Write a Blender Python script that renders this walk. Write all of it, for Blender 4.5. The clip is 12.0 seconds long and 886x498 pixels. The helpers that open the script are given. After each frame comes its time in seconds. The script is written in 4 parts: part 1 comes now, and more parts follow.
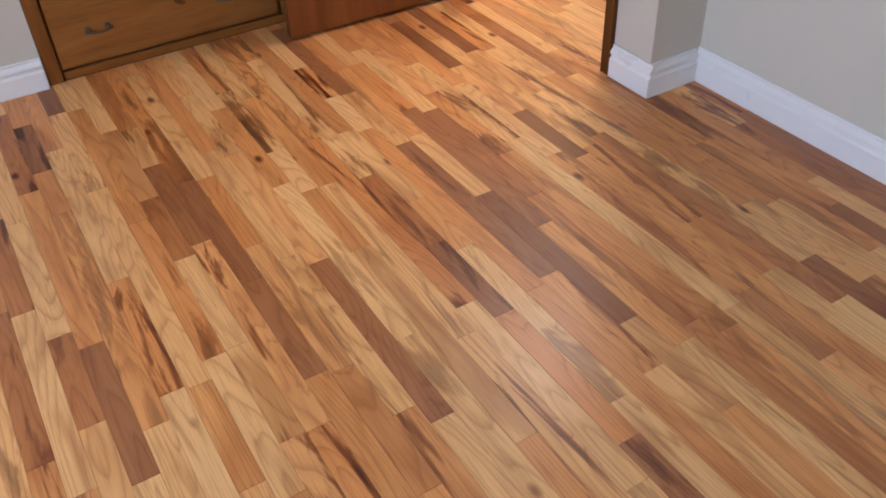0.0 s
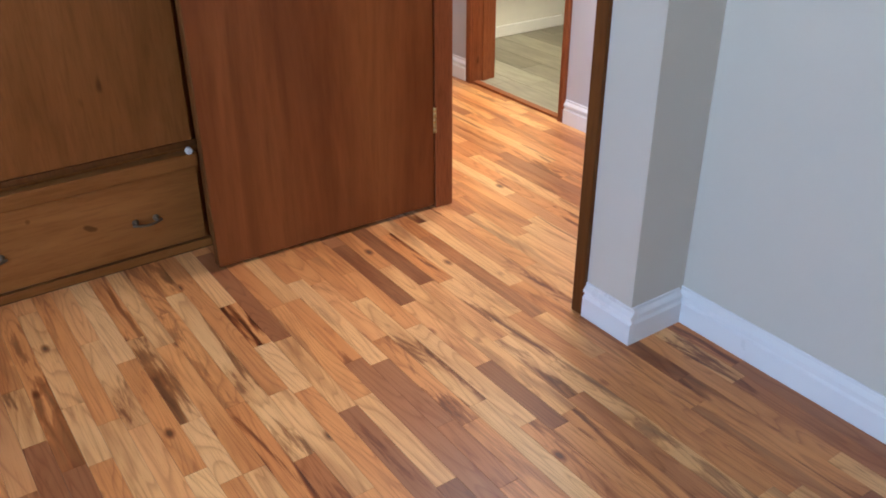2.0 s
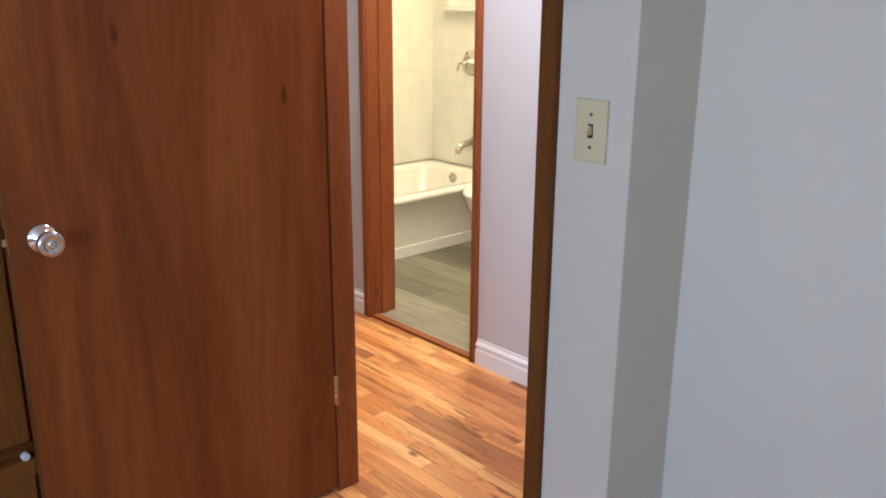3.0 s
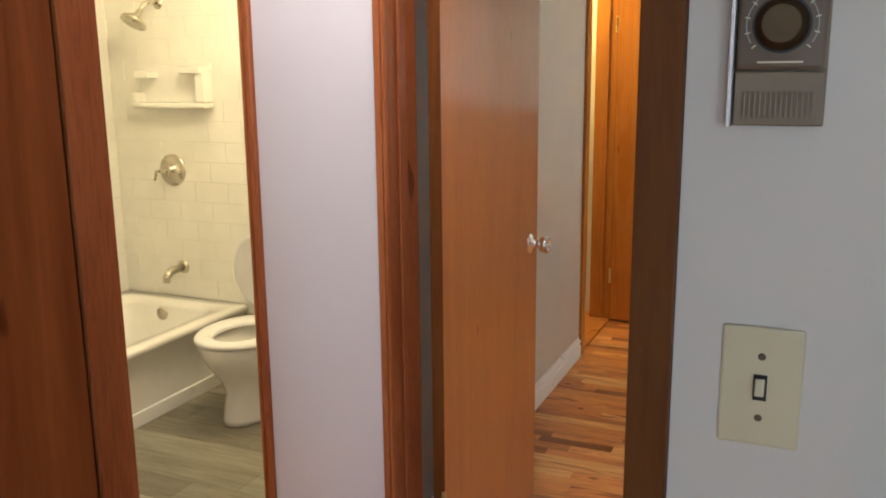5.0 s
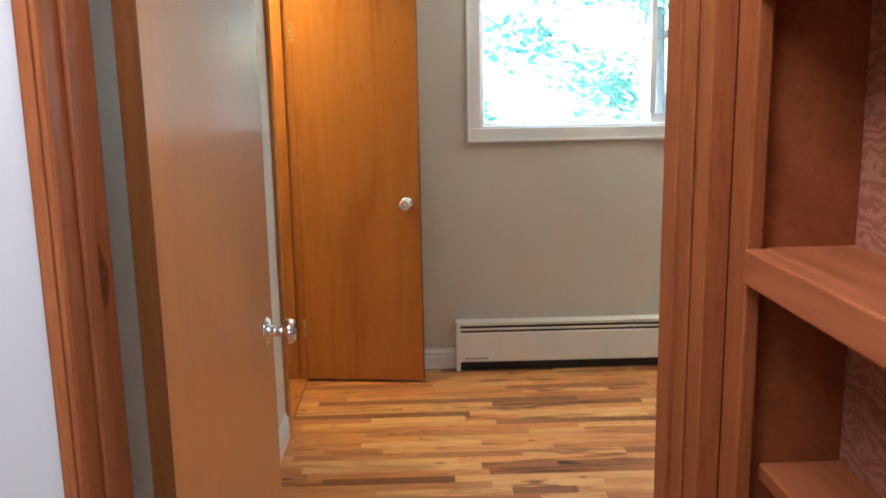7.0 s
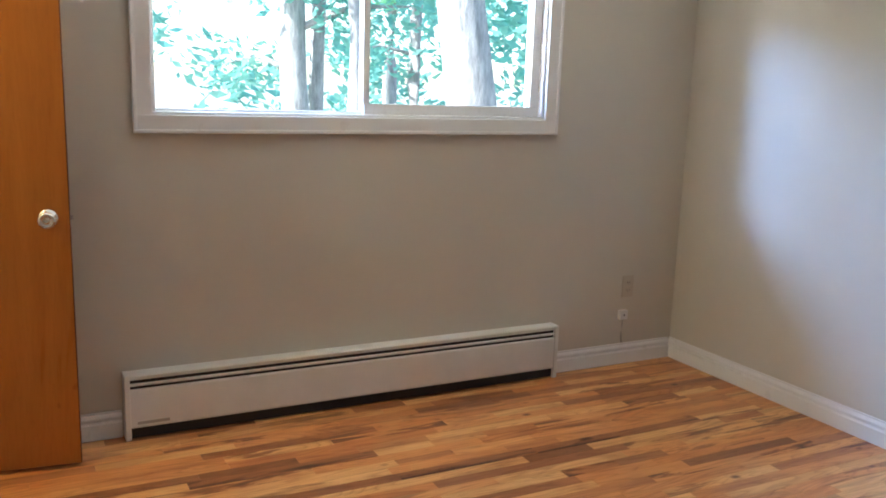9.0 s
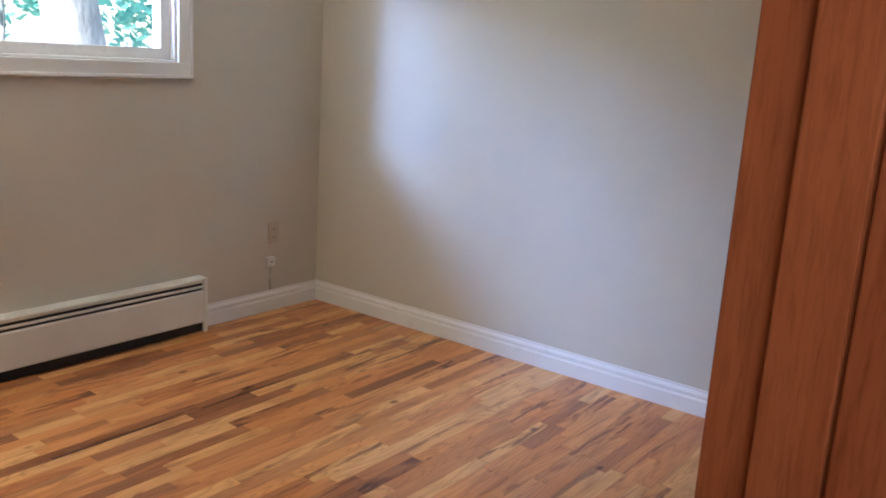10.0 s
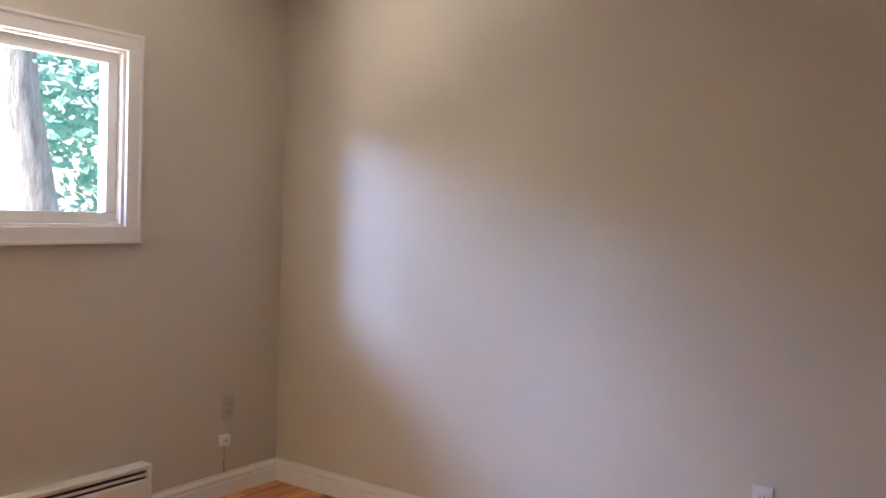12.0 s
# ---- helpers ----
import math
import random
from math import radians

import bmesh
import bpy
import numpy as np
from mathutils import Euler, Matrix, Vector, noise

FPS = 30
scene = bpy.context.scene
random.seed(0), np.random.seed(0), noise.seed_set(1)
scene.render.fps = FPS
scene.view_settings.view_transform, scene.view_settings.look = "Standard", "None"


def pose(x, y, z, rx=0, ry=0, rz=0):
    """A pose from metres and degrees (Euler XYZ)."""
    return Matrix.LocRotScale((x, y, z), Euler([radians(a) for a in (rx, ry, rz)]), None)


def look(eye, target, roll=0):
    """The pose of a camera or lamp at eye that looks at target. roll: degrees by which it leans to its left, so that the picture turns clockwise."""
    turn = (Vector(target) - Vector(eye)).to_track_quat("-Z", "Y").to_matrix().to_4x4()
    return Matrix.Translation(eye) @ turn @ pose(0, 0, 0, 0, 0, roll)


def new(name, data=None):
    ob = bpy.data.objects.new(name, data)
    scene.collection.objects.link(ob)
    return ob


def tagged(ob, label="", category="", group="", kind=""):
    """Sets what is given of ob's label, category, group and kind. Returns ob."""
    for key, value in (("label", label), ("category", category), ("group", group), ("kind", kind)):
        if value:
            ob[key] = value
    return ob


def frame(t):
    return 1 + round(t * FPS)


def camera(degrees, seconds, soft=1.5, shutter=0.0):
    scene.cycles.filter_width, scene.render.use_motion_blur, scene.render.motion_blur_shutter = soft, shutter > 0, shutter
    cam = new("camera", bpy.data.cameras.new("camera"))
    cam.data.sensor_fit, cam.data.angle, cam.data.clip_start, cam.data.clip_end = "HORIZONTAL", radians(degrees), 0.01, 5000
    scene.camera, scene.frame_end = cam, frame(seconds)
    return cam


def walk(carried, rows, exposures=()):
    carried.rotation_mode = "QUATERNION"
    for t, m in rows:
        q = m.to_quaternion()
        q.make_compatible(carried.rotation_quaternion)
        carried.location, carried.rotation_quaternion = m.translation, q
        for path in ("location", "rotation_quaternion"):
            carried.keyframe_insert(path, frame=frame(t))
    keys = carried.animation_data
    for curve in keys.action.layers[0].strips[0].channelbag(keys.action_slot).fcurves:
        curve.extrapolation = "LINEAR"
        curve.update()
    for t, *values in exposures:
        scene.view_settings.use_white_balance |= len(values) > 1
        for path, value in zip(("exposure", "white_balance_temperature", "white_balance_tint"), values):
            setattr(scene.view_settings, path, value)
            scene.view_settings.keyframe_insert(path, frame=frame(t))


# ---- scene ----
cam = camera(54.7, 12.0, soft=1.8)

PATH = [
    (0, (2.456, -0.322, 1.333), (1.112, 0.452, 0.07), -2.5),
    (0.5, (2.392, -0.285, 1.313), (1.122, 0.427, -0.058), -3.0),
    (1, (2.34, -0.22, 1.324), (1.032, 0.514, 0.001), -3.0),
    (1.5, (2.247, -0.161, 1.339), (0.813, 0.676, 0.225), -2.4),
    (2, (2.034, -0.09, 1.347), (0.598, 0.91, 0.381), -0.2),
    (2.5, (1.801, 0.027, 1.389), (0.341, 1.133, 0.586), -0.3),
    (3, (1.621, 0.161, 1.431), (0.213, 1.46, 0.854), 0.4),
    (4.8, (0.769, 0.547, 1.479), (-0.127, 2.286, 1.064), -0.8),
    (5, (0.695, 0.602, 1.482), (-0.094, 2.393, 1.072), -0.6),
    (5.5, (0.514, 0.795, 1.471), (-0.035, 2.679, 1.085), -2.6),
    (6, (0.383, 0.966, 1.479), (0.097, 2.907, 1.088), -3.0),
    (6.5, (0.301, 1.12, 1.475), (0.205, 3.081, 1.094), -1.4),
    (6.7, (0.26, 1.203, 1.473), (0.234, 3.167, 1.094), -1.2),
    (8.3, (0.104, 1.995, 1.389), (0.402, 3.941, 1.038), 0.2),
    (8.5, (0.092, 2.08, 1.388), (0.494, 4.007, 1.038), 0.6),
    (9, (0.008, 2.292, 1.389), (0.913, 4.036, 1.014), 1.9),
    (9.5, (-0.061, 2.369, 1.374), (1.296, 3.78, 0.966), 2.4),
    (10, (-0.081, 2.388, 1.35), (1.48, 3.557, 0.908), 3.5),
    (10.5, (-0.116, 2.402, 1.351), (1.489, 3.468, 0.816), 4.5),
    (11, (-0.088, 2.408, 1.379), (1.505, 3.523, 0.91), 3.4),
    (11.5, (0.007, 2.462, 1.435), (1.594, 3.654, 1.19), 3.5),
    (12, (0.162, 2.614, 1.364), (1.8, 3.758, 1.27), 2.0),
]
EXPOSURES = [(0, 2.55, 6800, 11), (0.5, 2.5, 6700, 9), (1.5, 2.6, 5950, 5), (2.5, 2.5, 5800, 5), (3.2, 2.35, 6400, 8), (4.8, 1.9, 6900, 8), (5.5, 2.05, 6600, 7), (6.7, 2.25, 5850, 2), (8.3, 1.7, 6000, 3), (9.5, 1.8, 5950, 9), (11, 1.8, 6200, 10), (12, 1.6, 6900, 20)]
walk(cam, [(t, look(eye, target, roll)) for t, eye, target, roll in PATH], EXPOSURES)

# ---- world, sun, large lights ----
world = bpy.data.worlds.new("world")
scene.world = world
world.use_nodes = True
wn = world.node_tree
sky = wn.nodes.new("ShaderNodeTexSky")
sky.sky_type = 'NISHITA'
sky.sun_disc = False
sky.sun_elevation = radians(35)
sky.sun_rotation = radians(-93.4)
sky.air_density, sky.dust_density = 1.0, 0.8
wn.links.new(sky.outputs[0], wn.nodes["Background"].inputs[0])
wn.nodes["Background"].inputs[1].default_value = 0.15


def lamp(name, kind, m, energy, color, size=0.1, size_y=None, angle=0.0):
    data = bpy.data.lights.new(name, kind)
    data.energy, data.color = energy, color
    if kind == 'AREA':
        data.shape = 'RECTANGLE'
        data.size, data.size_y = size, size_y or size
    elif kind == 'SUN':
        data.angle = radians(angle)
    else:
        data.shadow_soft_size = size
    ob = new(name, data)
    ob.matrix_world = m
    return ob


YL = 5.66
lamp("sun", 'SUN', look((0, 0, 0), (1.0, 0.06, -0.70)), 5.0, (1.0, 0.95, 0.88), angle=0.6)
lamp("window_light_sky", 'AREA', look((-0.50, 6.87, 2.42), (-0.1, 5.2, 0.8)), 62, (0.35, 0.54, 1.0), 0.75, 0.45)
# unseen fill below the sill, added as lawn bounce to brighten the bedroom ceiling
lamp("lawn_bounce_fill", 'AREA', look((1.38, YL + 0.52, 0.86), (1.38, YL - 1.5, 2.44)), 33, (1.0, 0.94, 0.83), 1.7, 0.4)
lamp("window_light_entry", 'AREA', look((1.75, -2.62, 1.5), (1.6, 0.5, 0.9)), 9.4, (0.56, 0.70, 1.0), 1.9, 1.15)
lamp("bath_ceiling_lamp", 'POINT', pose(-1.25, 3.25, 2.2), 12.5, (1.0, 0.84, 0.53), 0.12)
lamp("closet_lamp", 'POINT', pose(-0.80, 5.20, 2.15), 9, (1.0, 0.76, 0.30), 0.05)
# unseen soft light under the ceiling, added to brighten hall and shelves; no fixture
lamp("hall_fill", 'AREA', look((-0.08, 1.97, 2.42), (-0.08, 1.971, 0)), 6.8, (1.0, 0.92, 0.97), 0.9, 0.6)

# ---- materials ----


def material(name, rough=0.5, metal=0.0, coat=0.0):
    m = bpy.data.materials.new(name)
    m.use_nodes = True
    b = m.node_tree.nodes["Principled BSDF"]
    b.inputs["Roughness"].default_value = rough
    b.inputs["Metallic"].default_value = metal
    b.inputs["Coat Weight"].default_value = coat
    b.inputs["Coat Roughness"].default_value = 0.12
    return m, m.node_tree, b


def add(nt, kind, **values):
    n = nt.nodes.new(kind)
    for k, v in values.items():
        n.inputs[k].default_value = v
    return n


def ramp(nt, fac, stops):
    r = nt.nodes.new("ShaderNodeValToRGB")
    r.color_ramp.elements[0].position, r.color_ramp.elements[0].color = stops[0][0], (*stops[0][1], 1)
    r.color_ramp.elements[1].position, r.color_ramp.elements[1].color = stops[-1][0], (*stops[-1][1], 1)
    for p, c in stops[1:-1]:
        r.color_ramp.elements.new(p).color = (*c, 1)
    nt.links.new(fac, r.inputs[0])
    return r.outputs[0]


def mix(nt, a, b, fac, mode='MIX'):
    n = nt.nodes.new("ShaderNodeMix")
    n.data_type, n.blend_type = 'RGBA', mode
    for sock, v in ((n.inputs[0], fac), (n.inputs[6], a), (n.inputs[7], b)):
        if isinstance(v, (int, float)):
            sock.default_value = v
        elif isinstance(v, tuple):
            sock.default_value = (*v, 1)
        else:
            nt.links.new(v, sock)
    return n.outputs[2]


def place(nt, scale=(1, 1, 1), shift=None):
    """World-sized coordinates, stretched, with an optional shift per piece."""
    g = nt.nodes.new("ShaderNodeNewGeometry")
    out = g.outputs["Position"]
    if shift is not None:
        v = nt.nodes.new("ShaderNodeVectorMath")
        v.operation = 'ADD'
        nt.links.new(out, v.inputs[0])
        nt.links.new(shift, v.inputs[1])
        out = v.outputs[0]
    m = nt.nodes.new("ShaderNodeMapping")
    m.inputs["Scale"].default_value = scale
    nt.links.new(out, m.inputs[0])
    return m.outputs[0]


def noise_at(nt, vec, scale, detail=4.0, rough=0.55, distort=0.0):
    n = add(nt, "ShaderNodeTexNoise", Scale=scale, Detail=detail, Roughness=rough, Distortion=distort)
    nt.links.new(vec, n.inputs["Vector"])
    return n.outputs["Fac"]


def bump(nt, b, height, strength, dist=0.002):
    n = add(nt, "ShaderNodeBump", Strength=strength, Distance=dist)
    nt.links.new(height, n.inputs["Height"])
    nt.links.new(n.outputs[0], b.inputs["Normal"])


def painted(name, color, rough=0.55, mottle=0.05, relief=0.15, grain=220):
    m, nt, b = material(name, rough)
    v = place(nt)
    dark = tuple(c * (1 - mottle) for c in color)
    c = ramp(nt, noise_at(nt, v, 1.7), [(0.3, dark), (0.7, color)])
    nt.links.new(c, b.inputs["Base Color"])
    bump(nt, b, noise_at(nt, v, grain, 3.0), relief, 0.0008)
    r = ramp(nt, noise_at(nt, v, 9), [(0.3, (rough - 0.06,) * 3), (0.7, (rough + 0.06,) * 3)])
    nt.links.new(r, b.inputs["Roughness"])
    return m


def wood(name, stops, axis='Z', rough=0.42, coat=0.08, figure=1.0, fine=1.0, streaks=0.5):
    """Stained veneer or solid trim with the grain along an axis."""
    m, nt, b = material(name, rough, coat=coat)
    b.inputs["Specular IOR Level"].default_value = 0.15
    thin = {'X': (0.10, 1, 1), 'Y': (1, 0.10, 1), 'Z': (1, 1, 0.10)}[axis]
    info = nt.nodes.new("ShaderNodeObjectInfo")
    sh = nt.nodes.new("ShaderNodeVectorMath")
    sh.operation = 'SCALE'
    comb = nt.nodes.new("ShaderNodeCombineXYZ")
    for k in range(3):
        nt.links.new(info.outputs["Random"], comb.inputs[k])
    nt.links.new(comb.outputs[0], sh.inputs[0])
    sh.inputs["Scale"].default_value = 13.0
    v = place(nt, thin, sh.outputs[0])
    broad = noise_at(nt, v, 7 * figure, 4.0, 0.62, 1.6)
    grain = noise_at(nt, v, 90 * fine, 5.0, 0.65, 0.3)
    base = ramp(nt, broad, stops)
    streak = ramp(nt, grain, [(0.30, (0.62, 0.56, 0.52)), (0.55, (1.0, 1.0, 1.0))])
    col = mix(nt, base, streak, streaks, 'MULTIPLY')
    knots = noise_at(nt, place(nt, (1, 1, 0.45) if axis == 'Z' else (1, 1, 1), sh.outputs[0]), 13.0, 1.0)
    spot = ramp(nt, knots, [(0.75, (1, 1, 1)), (0.79, (0.35, 0.28, 0.25))])
    col = mix(nt, col, spot, 0.8, 'MULTIPLY')
    nt.links.new(col, b.inputs["Base Color"])
    rr = ramp(nt, broad, [(0.3, (rough - 0.07,) * 3), (0.7, (rough + 0.10,) * 3)])
    nt.links.new(rr, b.inputs["Roughness"])
    bump(nt, b, grain, 0.10, 0.0006)
    return m


def oak(name, stops):
    """Oak strip flooring under a clear satin finish; each strip has its own tone and grain."""
    m, nt, b = material(name, 0.40, coat=0.16)
    b.inputs["Coat Roughness"].default_value = 0.24
    info = nt.nodes.new("ShaderNodeObjectInfo")
    geo = nt.nodes.new("ShaderNodeNewGeometry")
    s = nt.nodes.new("ShaderNodeMath")
    s.operation = 'ADD'
    nt.links.new(info.outputs["Random"], s.inputs[0])
    nt.links.new(geo.outputs["Random Per Island"], s.inputs[1])
    f = nt.nodes.new("ShaderNodeMath")
    f.operation = 'FRACT'
    nt.links.new(s.outputs[0], f.inputs[0])
    comb = nt.nodes.new("ShaderNodeCombineXYZ")
    for k in range(3):
        nt.links.new(f.outputs[0], comb.inputs[k])
    sh = nt.nodes.new("ShaderNodeVectorMath")
    sh.operation = 'SCALE'
    sh.inputs["Scale"].default_value = 37.0
    nt.links.new(comb.outputs[0], sh.inputs[0])
    tone = ramp(nt, f.outputs[0], stops)
    field = noise_at(nt, place(nt, (0.10, 1, 1), sh.outputs[0]), 7, 2.0, 0.45, 0.5)
    many = nt.nodes.new("ShaderNodeMath")
    many.operation = 'MULTIPLY'
    many.inputs[1].default_value = 26.0
    nt.links.new(field, many.inputs[0])
    line = nt.nodes.new("ShaderNodeMath")
    line.operation = 'FRACT'
    nt.links.new(many.outputs[0], line.inputs[0])
    rings = ramp(nt, line.outputs[0], [(0.0, (0.60, 0.45, 0.34)), (0.22, (0.90, 0.84, 0.78)), (0.55, (1, 1, 1)), (0.92, (0.94, 0.90, 0.86)), (1.0, (0.66, 0.52, 0.41))])
    pores = ramp(nt, noise_at(nt, place(nt, (0.03, 1, 1), sh.outputs[0]), 300, 4.0), [(0.33, (0.74, 0.63, 0.54)), (0.5, (1, 1, 1))])
    cloud = ramp(nt, noise_at(nt, place(nt, (0.22, 1, 1), sh.outputs[0]), 9, 3.0, 0.6, 0.8), [(0.30, (0.66, 0.52, 0.42)), (0.50, (1.0, 1.0, 1.0)), (0.70, (1.08, 1.10, 1.12))])
    vor = add(nt, "ShaderNodeTexVoronoi", Scale=6.5)
    nt.links.new(place(nt, (0.55, 1, 1), sh.outputs[0]), vor.inputs["Vector"])
    knot = ramp(nt, vor.outputs["Distance"], [(0.03, (0.07, 0.03, 0.015)), (0.055, (0.42, 0.26, 0.16)), (0.10, (1, 1, 1))])
    streak = ramp(nt, noise_at(nt, place(nt, (0.12, 1, 1), sh.outputs[0]), 15, 4.0, 0.62, 1.3), [(0.34, (0.12, 0.055, 0.028)), (0.42, (0.42, 0.27, 0.17)), (0.48, (1, 1, 1))])
    m7 = nt.nodes.new("ShaderNodeMath")
    m7.operation = 'MULTIPLY'
    m7.inputs[1].default_value = 7.31
    nt.links.new(f.outputs[0], m7.inputs[0])
    fr = nt.nodes.new("ShaderNodeMath")
    fr.operation = 'FRACT'
    nt.links.new(m7.outputs[0], fr.inputs[0])
    pw = nt.nodes.new("ShaderNodeMath")
    pw.operation = 'POWER'
    pw.inputs[1].default_value = 1.6
    nt.links.new(fr.outputs[0], pw.inputs[0])
    tone = mix(nt, tone, streak, pw.outputs[0], 'MULTIPLY')
    col = mix(nt, tone, rings, 0.6, 'MULTIPLY')
    col = mix(nt, col, pores, 0.6, 'MULTIPLY')
    col = mix(nt, col, cloud, 0.8, 'MULTIPLY')
    col = mix(nt, col, knot, 0.85, 'MULTIPLY')
    nt.links.new(col, b.inputs["Base Color"])
    bump(nt, b, noise_at(nt, place(nt, (0.2, 1, 1)), 30, 2.0), 0.05, 0.001)
    return m


OAK = oak("oak_strip", [(0.0, (0.60, 0.225, 0.066)), (0.18, (0.76, 0.340, 0.110)), (0.40, (0.67, 0.262, 0.077)), (0.60, (0.81, 0.395, 0.145)),
                        (0.78, (0.44, 0.155, 0.046)), (0.9, (0.70, 0.30, 0.095)), (1.0, (0.66, 0.275, 0.085))])
OAK_DARK = oak("oak_strip_dark", [(0.0, (0.27, 0.095, 0.031)), (0.5, (0.43, 0.165, 0.058)), (1.0, (0.34, 0.125, 0.045))])
OAK_PALE = oak("oak_strip_pale", [(0.0, (0.82, 0.46, 0.19)), (0.5, (0.79, 0.405, 0.150)), (1.0, (0.84, 0.485, 0.20))])
WALL = painted("greige_wall_paint", (0.62, 0.582, 0.505))
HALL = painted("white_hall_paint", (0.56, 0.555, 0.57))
CEIL = painted("ceiling_paint", (0.78, 0.77, 0.74), 0.8, 0.04, 0.3, 90)
TRIM = painted("white_trim_paint", (0.82, 0.82, 0.82), 0.32, 0.03, 0.06)
RED = wood("red_brown_door_veneer", [(0.3, (0.150, 0.040, 0.011)), (0.5, (0.215, 0.062, 0.017)), (0.7, (0.28, 0.092, 0.024))], figure=0.6, fine=0.8, streaks=0.35)
CASE = wood("red_stained_casing", [(0.25, (0.23, 0.064, 0.021)), (0.6, (0.32, 0.104, 0.036)), (0.8, (0.38, 0.138, 0.052))], fine=1.8, streaks=0.75)
SHELF = wood("stained_shelf_wood", [(0.25, (0.20, 0.057, 0.022)), (0.6, (0.32, 0.100, 0.039)), (0.8, (0.40, 0.142, 0.062))], 'Y', 0.45, 0.05)
HONEY = wood("honey_door_veneer", [(0.25, (0.40, 0.135, 0.027)), (0.5, (0.47, 0.172, 0.036)), (0.8, (0.54, 0.212, 0.048))], figure=0.8, fine=1.3, rough=0.30, streaks=0.22)
TAN = wood("tan_door_veneer", [(0.25, (0.50, 0.185, 0.052)), (0.5, (0.57, 0.222, 0.066)), (0.8, (0.63, 0.260, 0.084))], figure=0.7, rough=0.40, coat=0.35, fine=1.3, streaks=0.22)
CABIN = wood("brown_cabinet_wood", [(0.25, (0.220, 0.080, 0.020)), (0.55, (0.300, 0.115, 0.029)), (0.8, (0.37, 0.150, 0.041))], 'Y', 0.38)
CABINV = wood("brown_cabinet_panel", [(0.25, (0.190, 0.064, 0.015)), (0.55, (0.245, 0.085, 0.021)), (0.8, (0.29, 0.108, 0.028))], 'Z', 0.38)
# dark jamb wood; on the door edges its darkness is painted shade
JAMB_AND_SHADE = wood("dark_jamb_wood_and_edge_shade", [(0.25, (0.100, 0.033, 0.008)), (0.6, (0.150, 0.052, 0.012)), (0.8, (0.20, 0.074, 0.018))], rough=0.55, coat=0.0)


def plywood():
    m, nt, b = material("rotary_plywood", 0.6)
    v = place(nt, (1, 0.62, 1.25))
    w = add(nt, "ShaderNodeTexWave", Scale=13.0, Distortion=17.0, Detail=3.5)
    w.inputs["Detail Scale"].default_value = 1.9
    w.inputs["Detail Roughness"].default_value = 0.6
    w.bands_direction = 'Z'
    nt.links.new(v, w.inputs["Vector"])
    c = ramp(nt, w.outputs["Fac"], [(0.0, (0.46, 0.205, 0.125)), (0.55, (0.39, 0.158, 0.094)), (0.9, (0.30, 0.108, 0.062))])
    c = mix(nt, c, ramp(nt, noise_at(nt, v, 3), [(0.3, (0.7, 0.62, 0.62)), (0.7, (1, 1, 1))]), 0.7, 'MULTIPLY')
    nt.links.new(c, b.inputs["Base Color"])
    bump(nt, b, w.outputs["Fac"], 0.15, 0.001)
    return m


PLY = plywood()


def plain(name, color, rough=0.4, metal=0.0, coat=0.0):
    m, nt, b = material(name, rough, metal, coat)
    v = place(nt)
    c = ramp(nt, noise_at(nt, v, 6), [(0.3, tuple(x * 0.92 for x in color)), (0.7, color)])
    nt.links.new(c, b.inputs["Base Color"])
    r = ramp(nt, noise_at(nt, v, 35), [(0.3, (max(rough - 0.05, 0.02),) * 3), (0.7, (rough + 0.05,) * 3)])
    nt.links.new(r, b.inputs["Roughness"])
    return m


CHROME = plain("polished_chrome", (0.80, 0.80, 0.80), 0.12, 1.0)
NICKEL = plain("brushed_nickel", (0.58, 0.54, 0.46), 0.3, 1.0)
BRASS = plain("dull_brass", (0.62, 0.47, 0.20), 0.35, 1.0)
BRONZE = plain("thermostat_bronze", (0.120, 0.078, 0.040), 0.5, 0.0)
SILVER = plain("thermostat_silver", (0.20, 0.145, 0.080), 0.5, 0.0)
BRASSD = plain("dark_brass_dial", (0.075, 0.046, 0.018), 0.5, 0.6)
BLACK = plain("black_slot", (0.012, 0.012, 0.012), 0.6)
ALMOND = plain("almond_plastic", (0.62, 0.55, 0.35), 0.35)
WHITEP = plain("white_plastic", (0.80, 0.80, 0.80), 0.35)
ENAMEL = plain("heater_enamel", (0.80, 0.80, 0.77), 0.35)
PORC = plain("white_porcelain", (0.82, 0.81, 0.77), 0.10, coat=0.5)
ACRYL = plain("white_tub_enamel", (0.82, 0.81, 0.77), 0.16, coat=0.3)
TILE = plain("white_wall_tile", (0.80, 0.79, 0.74), 0.14, coat=0.3)
GROUT = plain("pale_grout", (0.80, 0.79, 0.74), 0.5)
VINYL = plain("white_window_vinyl", (0.82, 0.82, 0.82), 0.3)
SUBFLOOR = plain("dark_joint", (0.07, 0.035, 0.015), 0.9)
GREY = plain("grey_marking", (0.42, 0.40, 0.36), 0.5)
BATHWALL = painted("bath_wall_paint", (0.62, 0.57, 0.42))


def vinyl_plank():
    m, nt, b = material("grey_bath_plank", 0.4)
    info = nt.nodes.new("ShaderNodeObjectInfo")
    tone = ramp(nt, info.outputs["Random"], [(0.0, (0.17, 0.155, 0.12)), (0.5, (0.25, 0.23, 0.185)), (1.0, (0.33, 0.31, 0.25))])
    g = ramp(nt, noise_at(nt, place(nt, (0.12, 1, 1)), 40, 5.0, 0.6, 0.5), [(0.3, (0.6, 0.6, 0.6)), (0.65, (1.1, 1.1, 1.1))])
    nt.links.new(mix(nt, tone, g, 0.8, 'MULTIPLY'), b.inputs["Base Color"])
    return m


BATHFLOOR = vinyl_plank()


